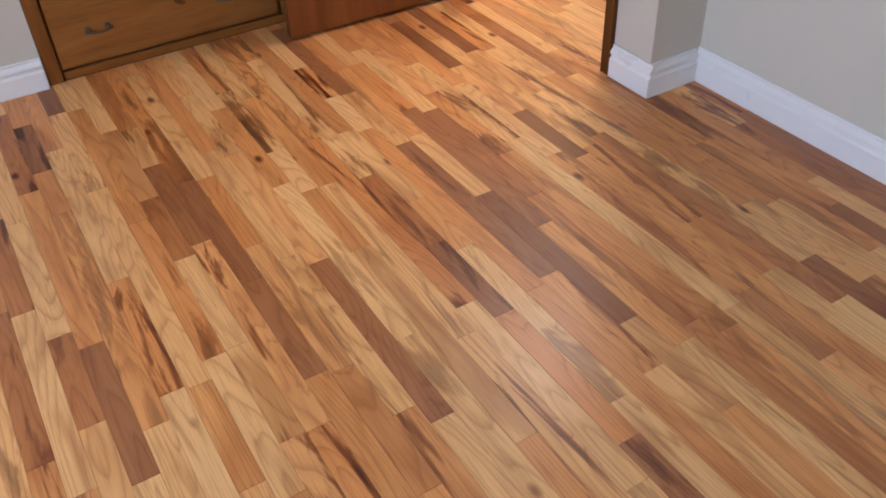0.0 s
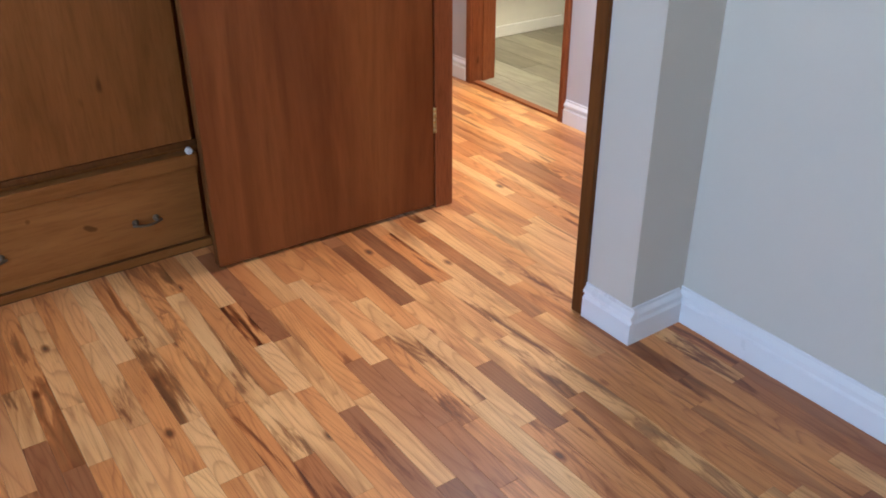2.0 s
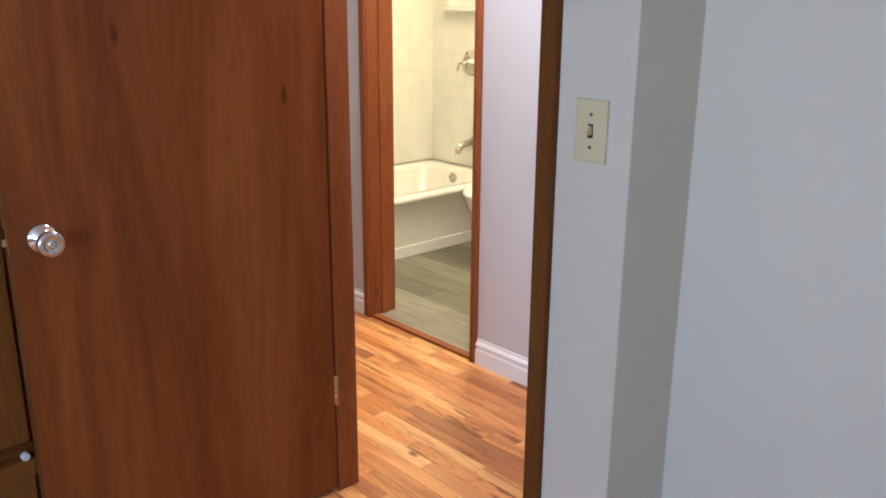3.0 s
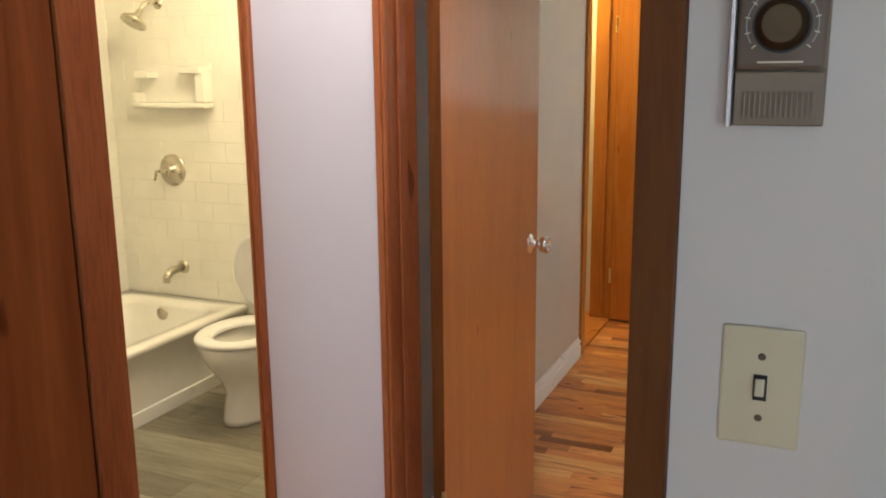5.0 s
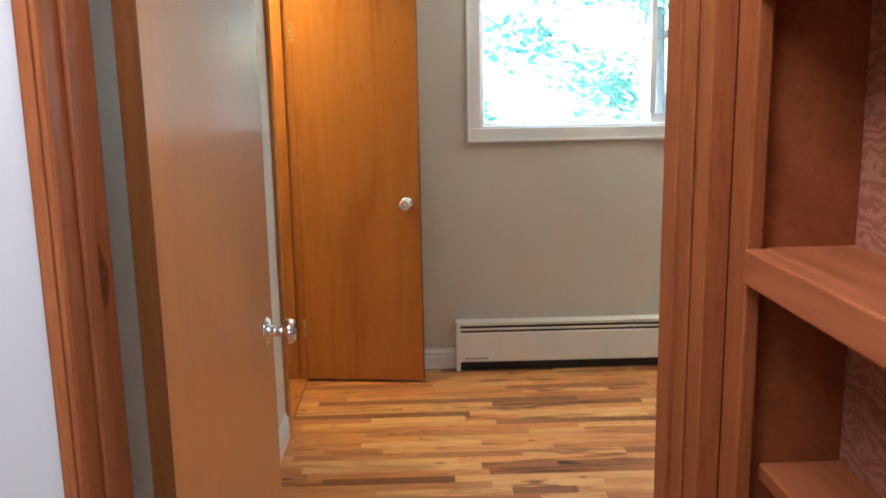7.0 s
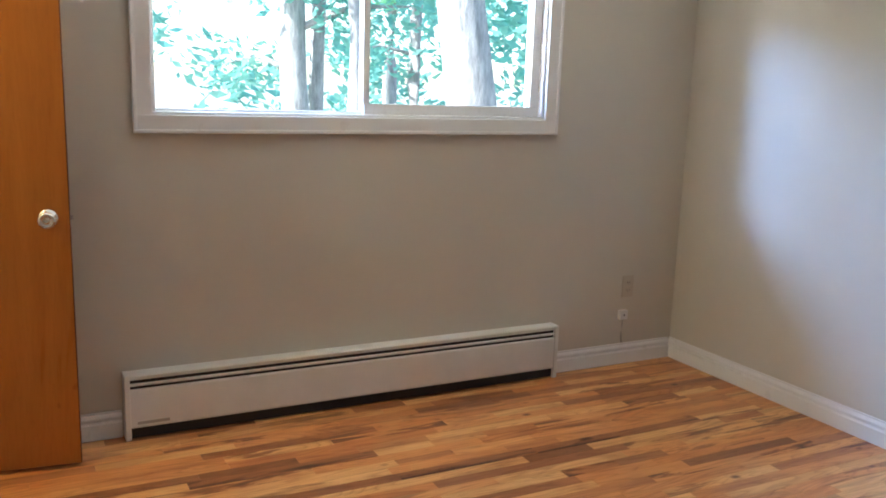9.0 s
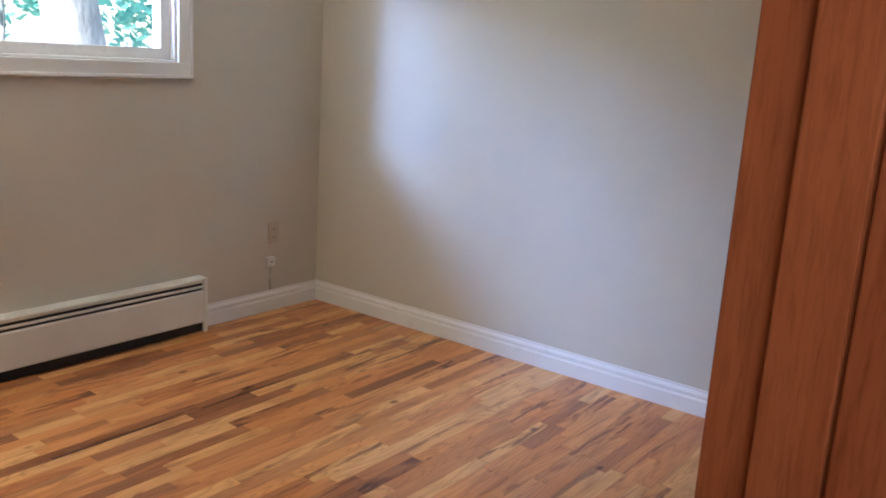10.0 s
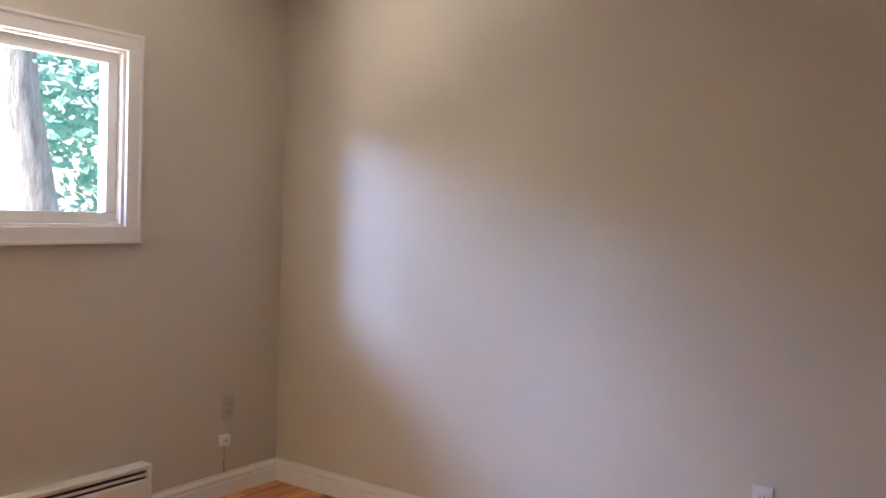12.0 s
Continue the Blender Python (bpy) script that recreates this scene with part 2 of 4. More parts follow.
def clear_glass():
    m, nt, b = material("window_glass", 0.0)
    b.inputs["Transmission Weight"].default_value = 1.0
    b.inputs["IOR"].default_value = 1.02
    b.inputs["Base Color"].default_value = (0.98, 1, 1, 1)
    return m


GLASS = clear_glass()


def bark():
    m, nt, b = material("pine_bark", 0.9)
    n = noise_at(nt, place(nt, (1, 1, 0.22)), 16, 5.0, 0.7)
    nt.links.new(ramp(nt, n, [(0.3, (0.16, 0.16, 0.17)), (0.6, (0.36, 0.36, 0.37)), (0.75, (0.46, 0.46, 0.46))]), b.inputs["Base Color"])
    bump(nt, b, n, 0.8, 0.03)
    return m


def leafy(name, a, c):
    m, nt, b = material(name, 0.55)
    geo = nt.nodes.new("ShaderNodeNewGeometry")
    nt.links.new(ramp(nt, geo.outputs["Random Per Island"], [(0.0, a), (1.0, c)]), b.inputs["Base Color"])
    tr = add(nt, "ShaderNodeBsdfTranslucent", Color=(*[min(1, x * 3.6) for x in c], 1))
    ms = add(nt, "ShaderNodeMixShader", Fac=0.6)
    nt.links.new(b.outputs[0], ms.inputs[1])
    nt.links.new(tr.outputs[0], ms.inputs[2])
    nt.links.new(ms.outputs[0], nt.nodes["Material Output"].inputs[0])
    return m


BARK = bark()
LEAF = leafy("green_leaves", (0.05, 0.12, 0.07), (0.09, 0.20, 0.12))
LEAF2 = leafy("bluish_needles", (0.05, 0.11, 0.10), (0.09, 0.19, 0.17))
GROUND = painted("pale_dry_yard", (0.50, 0.49, 0.42), 0.9, 0.4, 0.5, 30)

# ---- mesh helpers ----


def mesh_of(name, bm, mat, smooth=False):
    bmesh.ops.recalc_face_normals(bm, faces=bm.faces)
    me = bpy.data.meshes.new(name)
    bm.to_mesh(me)
    bm.free()
    for m in (mat if isinstance(mat, (list, tuple)) else [mat]):
        me.materials.append(m)
    if smooth:
        for p in me.polygons:
            p.use_smooth = True
    return me


def put_box(bm, lo, hi, bevel=0.0, mat=0, m=None):
    part = bmesh.new()
    bmesh.ops.create_cube(part, size=1)
    for v in part.verts:
        v.co = Vector([(lo[k] + hi[k]) / 2 + v.co[k] * (hi[k] - lo[k]) for k in range(3)])
    if bevel:
        bmesh.ops.bevel(part, geom=part.edges[:], offset=bevel, segments=2, affect='EDGES', profile=0.6)
    if m is not None:
        part.transform(m)
    for f in part.faces:
        f.material_index = mat
    tmp = bpy.data.meshes.new("tmp")
    part.to_mesh(tmp)
    part.free()
    bm.from_mesh(tmp)
    bpy.data.meshes.remove(tmp)


def solid(name, boxes, mat, bevel=0.0, parent=None, smooth=False):
    bm = bmesh.new()
    for b in boxes:
        put_box(bm, b[0], b[1], bevel, b[2] if len(b) > 2 else 0)
    ob = new(name, mesh_of(name, bm, mat, smooth))
    ob.parent = parent
    return ob


def empty(name, loc=(0, 0, 0)):
    ob = new(name)
    ob.location = loc
    ob.empty_display_size = 0.1
    return ob


def child(ob, parent):
    ob.parent = parent
    ob.matrix_parent_inverse = Matrix.Translation(parent.location).inverted() if parent.type == 'EMPTY' else parent.matrix_basis.inverted()
    return ob


def lathe(bm, profile, m, steps=24, mat=0):
    """profile: (radius, height) along the local z."""
    rings = []
    for r, h in profile:
        rings.append([bm.verts.new(m @ Vector((r * math.cos(a), r * math.sin(a), h)))
                      for a in (2 * math.pi * k / steps for k in range(steps))])
    for a, b in zip(rings, rings[1:]):
        for k in range(steps):
            f = bm.faces.new((a[k], a[(k + 1) % steps], b[(k + 1) % steps], b[k]))
            f.material_index, f.smooth = mat, True
    for ring in (rings[0], rings[-1]):
        f = bm.faces.new(ring)
        f.material_index = mat


def tube(bm, pts, r, steps=12, mat=0):
    rings = []
    for i, p in enumerate(pts):
        d = (Vector(pts[min(i + 1, len(pts) - 1)]) - Vector(pts[max(i - 1, 0)])).normalized()
        q = d.to_track_quat('Z', 'Y')
        rr = r[i] if isinstance(r, (list, tuple)) else r
        rings.append([bm.verts.new(Vector(p) + q @ Vector((rr * math.cos(a), rr * math.sin(a), 0)))
                      for a in (2 * math.pi * k / steps for k in range(steps))])
    for a, b in zip(rings, rings[1:]):
        for k in range(steps):
            f = bm.faces.new((a[k], a[(k + 1) % steps], b[(k + 1) % steps], b[k]))
            f.smooth, f.material_index = True, mat
    for ring in (rings[0], rings[-1]):
        bm.faces.new(ring).material_index = mat


def profile_run(name, prof, p0, p1, out, mat, up=Vector((0, 0, 1)), parent=None):
    """Extrude a profile of (out, up) pairs from p0 to p1."""
    bm = bmesh.new()
    p0, p1, out = Vector(p0), Vector(p1), Vector(out)
    a = [bm.verts.new(p0 + out * u + up * w) for u, w in prof]
    b = [bm.verts.new(p1 + out * u + up * w) for u, w in prof]
    n = len(prof)
    for k in range(n):
        bm.faces.new((a[k], a[(k + 1) % n], b[(k + 1) % n], b[k]))
    bm.faces.new(a)
    bm.faces.new(b)
    ob = new(name, mesh_of(name, bm, mat))
    if parent:
        ob.parent = parent
    return ob


def structure(ob, label, category):
    return tagged(ob, label, category, kind="structure")


# ---- large structure: walls, ceilings ----
TOP = 2.44


def wall(name, x0, x1, y0, y1, mat, label, holes=(), along='x', z0=-0.02, z1=TOP):
    """A wall with openings (a0, a1, b0, b1) along its length and height."""
    boxes, pos, end = [], (x0 if along == 'x' else y0), (x1 if along == 'x' else y1)

    def seg(a, b, lo, hi):
        if b - a > 1e-4 and hi - lo > 1e-4:
            boxes.append(((a, y0, lo), (b, y1, hi)) if along == 'x' else ((x0, a, lo), (x1, b, hi)))
    for a0, a1, b0, b1 in sorted(holes):
        seg(pos, a0, z0, z1)
        seg(a0, a1, z0, b0)
        seg(a0, a1, b1, z1)
        pos = a1
    seg(pos, end, z0, z1)
    return structure(solid(name, boxes, mat), label, "wall")


XW = -0.390     # bedroom's closet-side wall
XR = 3.142       # bedroom's far side wall
YW = 5.660      # bedroom's window wall
Y1 = 1.416      # entry room's door wall
YH = 1.526      # its hall face
Y2 = 2.413      # hall face of the bath and bedroom wall
YB = 2.578      # its bedroom face
HEAD = 2.03

wall("wall_entry_door", -0.415, 0.747, Y1, 1.524, WALL, "greige painted wall round the entry room door", [(-0.268, 0.579, -0.02, HEAD + 0.035)])
wall("wall_entry_jog", 0.702, 0.747, 1.524, 1.6175, WALL, "greige painted return beside the room door")
wall("wall_entry_north", 0.747, 4.0, 1.618, 1.74, WALL, "greige painted wall in bluish window light")
wall("wall_entry_west", -0.535, -0.415, -2.5, -0.143, WALL, "greige painted wall beside the built-in cabinet", along='y')
wall("wall_entry_south", -0.535, 4.0, -2.62, -2.5, WALL, "greige painted wall with a wide window", [(0.8, 2.7, 0.92, 2.08)])
wall("wall_entry_east", 4.0, 4.12, -2.62, 1.74, WALL, "greige painted plain wall", along='y')
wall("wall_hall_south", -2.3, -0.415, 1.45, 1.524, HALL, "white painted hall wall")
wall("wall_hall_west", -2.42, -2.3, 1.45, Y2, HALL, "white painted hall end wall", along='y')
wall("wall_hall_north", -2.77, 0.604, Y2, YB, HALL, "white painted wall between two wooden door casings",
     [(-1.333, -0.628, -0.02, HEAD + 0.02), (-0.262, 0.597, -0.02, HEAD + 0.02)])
wall("wall_bedroom_south", 0.604, XR, Y2 + 0.05, YB, WALL, "greige painted wall beside the bedroom door")
wall("wall_bedroom_west", XW - 0.115, XW, YB, YW, WALL, "pale greige wall with an open closet doorway", [(4.87, 5.545, -0.02, 2.06)], along='y')
wall("wall_bedroom_north", -1.25, XR, YW, YW + 0.16, WALL, "greige painted wall under the bedroom window", [(0.515, 2.26, 1.246, 1.951)])
wall("wall_bedroom_east", XR, XR + 0.12, Y2 + 0.05, YW + 0.16, WALL, "greige painted wall with soft window light", along='y')
wall("wall_bath_west", -2.77, -2.64, YB, 4.11, BATHWALL, "bathroom wall behind the tub", along='y')
wall("wall_bath_north", -2.77, XW - 0.115, 3.996, 4.11, BATHWALL, "cream bathroom wall behind toilet and tub")
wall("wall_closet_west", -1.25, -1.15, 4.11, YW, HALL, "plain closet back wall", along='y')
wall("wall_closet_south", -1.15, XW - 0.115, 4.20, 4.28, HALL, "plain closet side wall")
for nm, a in (("ceiling_entry", (-0.95, -2.62, 4.12, YH)), ("ceiling_hall", (-2.77, YH, 4.12, YB)), ("ceiling_bedroom", (-2.77, YB, XR + 0.12, YW + 0.16))):
    structure(solid(nm, [((a[0], a[1], TOP), (a[2], a[3], TOP + 0.1))], CEIL), "flat off-white painted ceiling", "ceiling")

# baseboards
BASE = [(0, 0), (0.016, 0), (0.016, 0.062), (0.010, 0.068), (0.009, 0.074), (0.015, 0.079), (0.0145, 0.087), (0.009, 0.094), (0.005, 0.098), (0.005, 0.107), (0, 0.107)]


def baseboard(p0, p1, out):
    d = (Vector(p1) - Vector(p0)).normalized()
    return structure(profile_run("baseboard", BASE, Vector(p0) - d * 0.0, Vector(p1), out, TRIM), "white painted moulded baseboard", "baseboard")


E0 = 0.0005
baseboard((0.580, Y1, E0), (0.747 + 0.016, Y1, E0), (0, -1, 0))
baseboard((0.747, Y1 + 0.001, E0), (0.747, 1.618 - 0.016, E0), (1, 0, 0))
baseboard((0.747, 1.618, E0), (4.0, 1.618, E0), (0, -1, 0))
baseboard((-0.415, -2.5, E0), (-0.415, -0.146, E0), (1, 0, 0))
baseboard((4.0, -2.5, E0), (4.0, 1.60, E0), (-1, 0, 0))
baseboard((-0.40, -2.5, E0), (3.98, -2.5, E0), (0, 1, 0))
baseboard((-0.610, Y2, E0), (-0.270, Y2, E0), (0, -1, 0))
baseboard((-2.3, Y2, E0), (-1.338, Y2, E0), (0, -1, 0))
baseboard((XW, YB + 0.02, E0), (XW, 4.805, E0), (1, 0, 0))
baseboard((XW + 0.02, YW, E0), (0.368, YW, E0), (0, -1, 0))
baseboard((2.370, YW, E0), (XR - 0.016, YW, E0), (0, -1, 0))
baseboard((XR, 2.45, E0), (XR, YW, E0), (-1, 0, 0))
baseboard((0.66, YB, E0), (XR - 0.016, YB, E0), (0, 1, 0))

# ---- door frames and casings ----


def frame_of(name, boxes, mat, label):
    return structure(solid(name, boxes, mat, 0.002), label, "door frame")


# entry room door: flush jambs without room-side casing on the strike side
frame_of("door_frame_entry", [((-0.268, 1.458, 0), (-0.230, 1.528, HEAD)),
                              ((-0.335, Y1 - 0.018, 0), (-0.273, Y1 - 0.001, HEAD + 0.05)),
                              ((-0.268, Y1 - 0.012, HEAD), (0.579, 1.528, HEAD + 0.035))], CASE, "red-brown stained door jamb and head")
frame_of("door_frame_strike", [((0.538, Y1 - 0.014, 0), (0.5785, 1.434, HEAD - 0.001))], JAMB_AND_SHADE, "dark stained strike-side door jamb")
frame_of("door_frame_strike_back", [((0.5705, 1.4345, 0), (0.5785, YH + 0.012, HEAD - 0.001))], CASE, "red-brown stained rear face of the strike jamb")
solid("strike_plate", [((0.5345, 1.408, 0.90), (0.5385, 1.431, 0.965))], BLACK, 0.001)
tagged(bpy.data.objects["strike_plate"], "small dark metal strike plate on the jamb", "strike plate")


def casing(name, lo_x, hi_x, y, out, mat, label, top=HEAD + 0.06, z0=0.001):
    """Upright moulded casing with a groove and a raised inner bead."""
    w, s = hi_x - lo_x, (1 if out > 0 else -1)
    prof = [(0, 0), (0.014, 0), (0.016, 0.1), (0.016, 0.55), (0.012, 0.60), (0.012, 0.66), (0.019, 0.72), (0.019, 0.90), (0.014, 1.0), (0, 1.0)]
    bm = bmesh.new()
    rows = []
    for z in (z0, top):
        rows.append([bm.verts.new((lo_x + q * w, y + s * p, z)) for p, q in prof])
    n = len(prof)
    for k in range(n):
        bm.faces.new((rows[0][k], rows[0][(k + 1) % n], rows[1][(k + 1) % n], rows[1][k]))
    bm.faces.new(rows[0])
    bm.faces.new(rows[1])
    return structure(new(name, mesh_of(name, bm, mat)), label, "door casing")


def mirrored(ob, x):
    ob.data.transform(Matrix.Translation((2 * x, 0, 0)) @ Matrix.Diagonal((-1, 1, 1, 1)))
    ob.data.flip_normals()
    return ob


# bathroom doorway
frame_of("door_frame_bath", [((-1.333, Y2 - 0.010, 0), (-1.288, Y2 + 0.132, HEAD)), ((-1.287, Y2 + 0.05, 0), (-1.280, Y2 + 0.085, HEAD - 0.02)),
                             ((-0.645, Y2 - 0.010, 0), (-0.629, YB + 0.004, HEAD)), ((-0.651, Y2 + 0.06, 0), (-0.6455, Y2 + 0.10, HEAD - 0.02)),
                             ((-1.333, Y2 - 0.009, HEAD + 0.001), (-0.629, YB + 0.009, HEAD + 0.02))], CASE, "red-brown stained bathroom door frame")
casing("door_casing_bath", -1.336, -1.294, Y2, -1, CASE, "red-brown moulded bathroom door casing")
mirrored(casing("door_casing_bath_strike", -0.642, -0.613, Y2, -1, CASE, "slim red-brown bathroom door casing"), -0.6275)
frame_of("threshold_bath", [((-1.287, Y2 - 0.005, 0.001), (-0.652, Y2 + 0.03, 0.012))], CASE, "narrow wooden bathroom threshold")

# bedroom doorway
frame_of("door_frame_bedroom", [((-0.262, Y2 - 0.008, 0), (-0.240, YB - 0.008, HEAD)), ((-0.239, Y2 + 0.045, 0), (-0.232, Y2 + 0.085, HEAD - 0.02)),
                                ((0.566, Y2 - 0.010, 0), (0.5965, YB + 0.022, HEAD)), ((0.556, Y2 + 0.093, 0), (0.5655, YB - 0.020, HEAD - 0.02)), ((0.561, Y2 + 0.040, 0), (0.5655, Y2 + 0.090, HEAD - 0.02)),
                                ((-0.262, Y2 - 0.007, HEAD + 0.001), (0.590, YB, HEAD + 0.02))], CASE, "red-brown stained bedroom door frame")
casing("door_casing_bedroom", -0.268, -0.236, Y2, -1, CASE, "red-brown moulded bedroom door casing")
mirrored(casing("door_casing_bedroom_inner", 0.592, 0.655, YB, 1, CASE, "red-brown bedroom-side door casing"), 0.6235)
frame_of("door_casing_head", [((-0.268, Y2 - 0.016, HEAD + 0.061), (0.590, Y2, HEAD + 0.12)), ((-1.336, Y2 - 0.016, HEAD + 0.061), (-0.612, Y2, HEAD + 0.12))],
         CASE, "red-brown stained casing heads")

# closet doorway in the bedroom
frame_of("door_frame_closet", [((XW - 0.12, 4.870, 0), (XW + 0.012, 4.895, 2.05)), ((XW - 0.12, 5.518, 0), (XW + 0.006, 5.545, 2.05)),
                               ((XW - 0.12, 4.870, 2.05), (XW + 0.012, 5.545, 2.058)), ((XW - 0.075, 5.506, 0), (XW - 0.04, 5.517, 2.04)),
                               ((XW - 0.075, 4.896, 0), (XW - 0.04, 4.907, 2.04)),
                               ((XW + 0.001, 4.810, 0), (XW + 0.016, 4.869, 2.11)), ((XW + 0.001, 5.546, 0), (XW + 0.016, 5.61, 2.11)),
                               ((XW + 0.001, 4.810, 2.111), (XW + 0.016, 5.61, 2.17))], HONEY, "honey stained closet door frame")
frame_of("threshold_closet", [((XW - 0.12, 4.908, 0.001), (XW + 0.004, 5.505, 0.016))], HONEY, "honey stained closet threshold")

# ---- doors ----


def knob(parent, m):
    """Round fluted knob on a rosette; local z points out of the door."""
    bm = bmesh.new()
    lathe(bm, [(0.033, 0.0), (0.033, 0.003), (0.028, 0.008), (0.014, 0.012), (0.011, 0.028), (0.014, 0.034), (0.024, 0.040), (0.028, 0.050),
               (0.029, 0.058), (0.026, 0.064), (0.018, 0.066), (0.016, 0.063), (0.007, 0.063), (0.006, 0.066)], Matrix.Identity(4), 20)
    ob = new("knob", mesh_of("knob", bm, CHROME))
    ob.matrix_world = m
    tagged(ob, "polished chrome round knob")
    ob.parent = parent
    return ob


def hinge(parent, m, mat):
    bm = bmesh.new()
    put_box(bm, (0, -0.001, -0.045), (0.007, 0.001, 0.045), 0.0005)
    for k in range(5):
        lathe(bm, [(0.006, -0.045 + k * 0.018), (0.006, -0.0285 + k * 0.018)], Matrix.Identity(4), 10)
    ob = new("hinge", mesh_of("hinge", bm, mat))
    ob.matrix_world = m
    ob.parent = parent
    return ob


def flush_door(name, width, height, thick, m, mat, label, side=-1, knob_z=0.92, hinges=()):
    """Local x runs from hinge to latch, z up; the face at y = 0 points to side * y."""
    lo, hi = (0, thick) if side < 0 else (-thick, 0)
    bm = bmesh.new()
    put_box(bm, (0, lo, 0.014), (width, hi, height), 0.003)
    # hinge and latch edges take the dark wood: their shade is put into colour
    for f in bm.faces:
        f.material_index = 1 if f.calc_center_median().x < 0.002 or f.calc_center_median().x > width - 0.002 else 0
    ob = new(name, mesh_of(name, bm, [mat, JAMB_AND_SHADE]))
    ob.matrix_world = m
    structure(ob, label, "door")
    knob(ob, Matrix.Translation((width - 0.068, lo, knob_z)) @ Matrix.Rotation(radians(90), 4, 'X'))
    knob(ob, Matrix.Translation((width - 0.068, hi, knob_z)) @ Matrix.Rotation(radians(-90), 4, 'X'))
    mid = (lo + hi) / 2
    latch = solid("latch_plate", [((width - 0.001, mid - 0.011, knob_z - 0.028), (width + 0.0015, mid + 0.011, knob_z + 0.028)),
                                  ((width, mid - 0.006, knob_z - 0.008), (width + 0.009, mid + 0.006, knob_z + 0.008))], CHROME, 0.0006, ob)
    for z in hinges:
        hinge(ob, Matrix.Translation((-0.004, 0, z)), BRASS)
    return ob


def turned(hx, hy, angle):
    return Matrix.Translation((hx, hy, 0)) @ Matrix.Rotation(radians(angle), 4, 'Z')


# entry room door, open along the built-in
flush_door("door_1", 0.799, HEAD - 0.004, 0.033, turned(-0.233, 1.453, -91.2), RED,
           "dark red-brown flush wooden door standing open", side=1, hinges=(0.33, 1.75))
# bedroom door, open into the bedroom
flush_door("door_2", 0.700, HEAD - 0.004, 0.035, turned(-0.183, 2.588, 86.9), TAN,
           "tan glossy flush wooden door standing open", hinges=(0.30, 1.75), knob_z=0.925)
# closet door, open towards the window wall
flush_door("door_3", 0.594, 2.035, 0.032, turned(-0.386, 5.506, -7.3), HONEY,
           "honey-coloured flush wooden closet door standing open", hinges=(0.28, 1.72), knob_z=0.905)

# ---- entry room: built-in cabinet and window ----


def built_in():
    top = empty("built_in_cabinet", (-0.5, 0.6, 0))
    y0, y1, f = -0.140, 1.408, -0.428
    parts = [
        ("body", [((-0.94, y0, 0), (f - 0.022, y1, 2.40))], CABINV),
        ("plinth", [((f - 0.02, y0 + 0.05, 0.001), (f, y1, 0.030))], CABIN),
        ("stile", [((f - 0.021, y0, 0.001), (f + 0.012, y0 + 0.045, 2.30))], CABINV),
        ("stile", [((f - 0.021, 0.703, 0.031), (f + 0.004, 0.765, 2.30))], CABINV),
        ("rail", [((f - 0.021, y0 + 0.046, 0.352), (f - 0.002, 0.702, 0.372))], JAMB_AND_SHADE),
        ("door", [((f - 0.021, y0 + 0.052, 0.376), (f + 0.006, 0.686, 2.0))], CABINV),
        ("door", [((f - 0.021, 0.772, 0.376), (f + 0.006, 1.40, 2.0))], CABINV),
        ("drawer", [((f - 0.021, y0 + 0.052, 0.040), (f + 0.004, 0.686, 0.288)), ((f - 0.021, y0 + 0.050, 0.290), (f + 0.018, 0.690, 0.337))], CABIN),
        ("drawer", [((f - 0.021, 0.772, 0.040), (f + 0.004, 1.40, 0.337))], CABIN),
    ]
    made = []
    for nm, boxes, mat in parts:
        ob = child(solid(nm, boxes, mat, 0.004), top)
        made.append(ob)
    for y in (0.059, 0.505):
        bm = bmesh.new()
        lathe(bm, [(0.010, 0), (0.010, 0.003), (0.004, 0.005), (0.004, 0.02)], pose(f + 0.004, y - 0.032, 0.152, 0, 90, 0), 12)
        lathe(bm, [(0.010, 0), (0.010, 0.003), (0.004, 0.005), (0.004, 0.02)], pose(f + 0.004, y + 0.032, 0.152, 0, 90, 0), 12)
        tube(bm, [(f + 0.022, y - 0.045, 0.150), (f + 0.027, y - 0.02, 0.145), (f + 0.028, y, 0.143), (f + 0.027, y + 0.02, 0.145), (f + 0.022, y + 0.045, 0.150)], 0.004, 8)
        h = new("handle", mesh_of("handle", bm, BRONZE))
        child(h, top)
        tagged(h, "small dark drawer pull")
    for z in (0.345, 0.93):
        bm = bmesh.new()
        lathe(bm, [(0.011, 0), (0.011, 0.012), (0.008, 0.016)], pose(f + 0.006, 0.668, z, 0, 90, 0), 14)
        b = child(new("bumper", mesh_of("bumper", bm, WHITEP)), top)
        tagged(b, "small white door bumper")
    tagged(top, "brown stained built-in wardrobe with drawers under its doors", "wardrobe")


built_in()


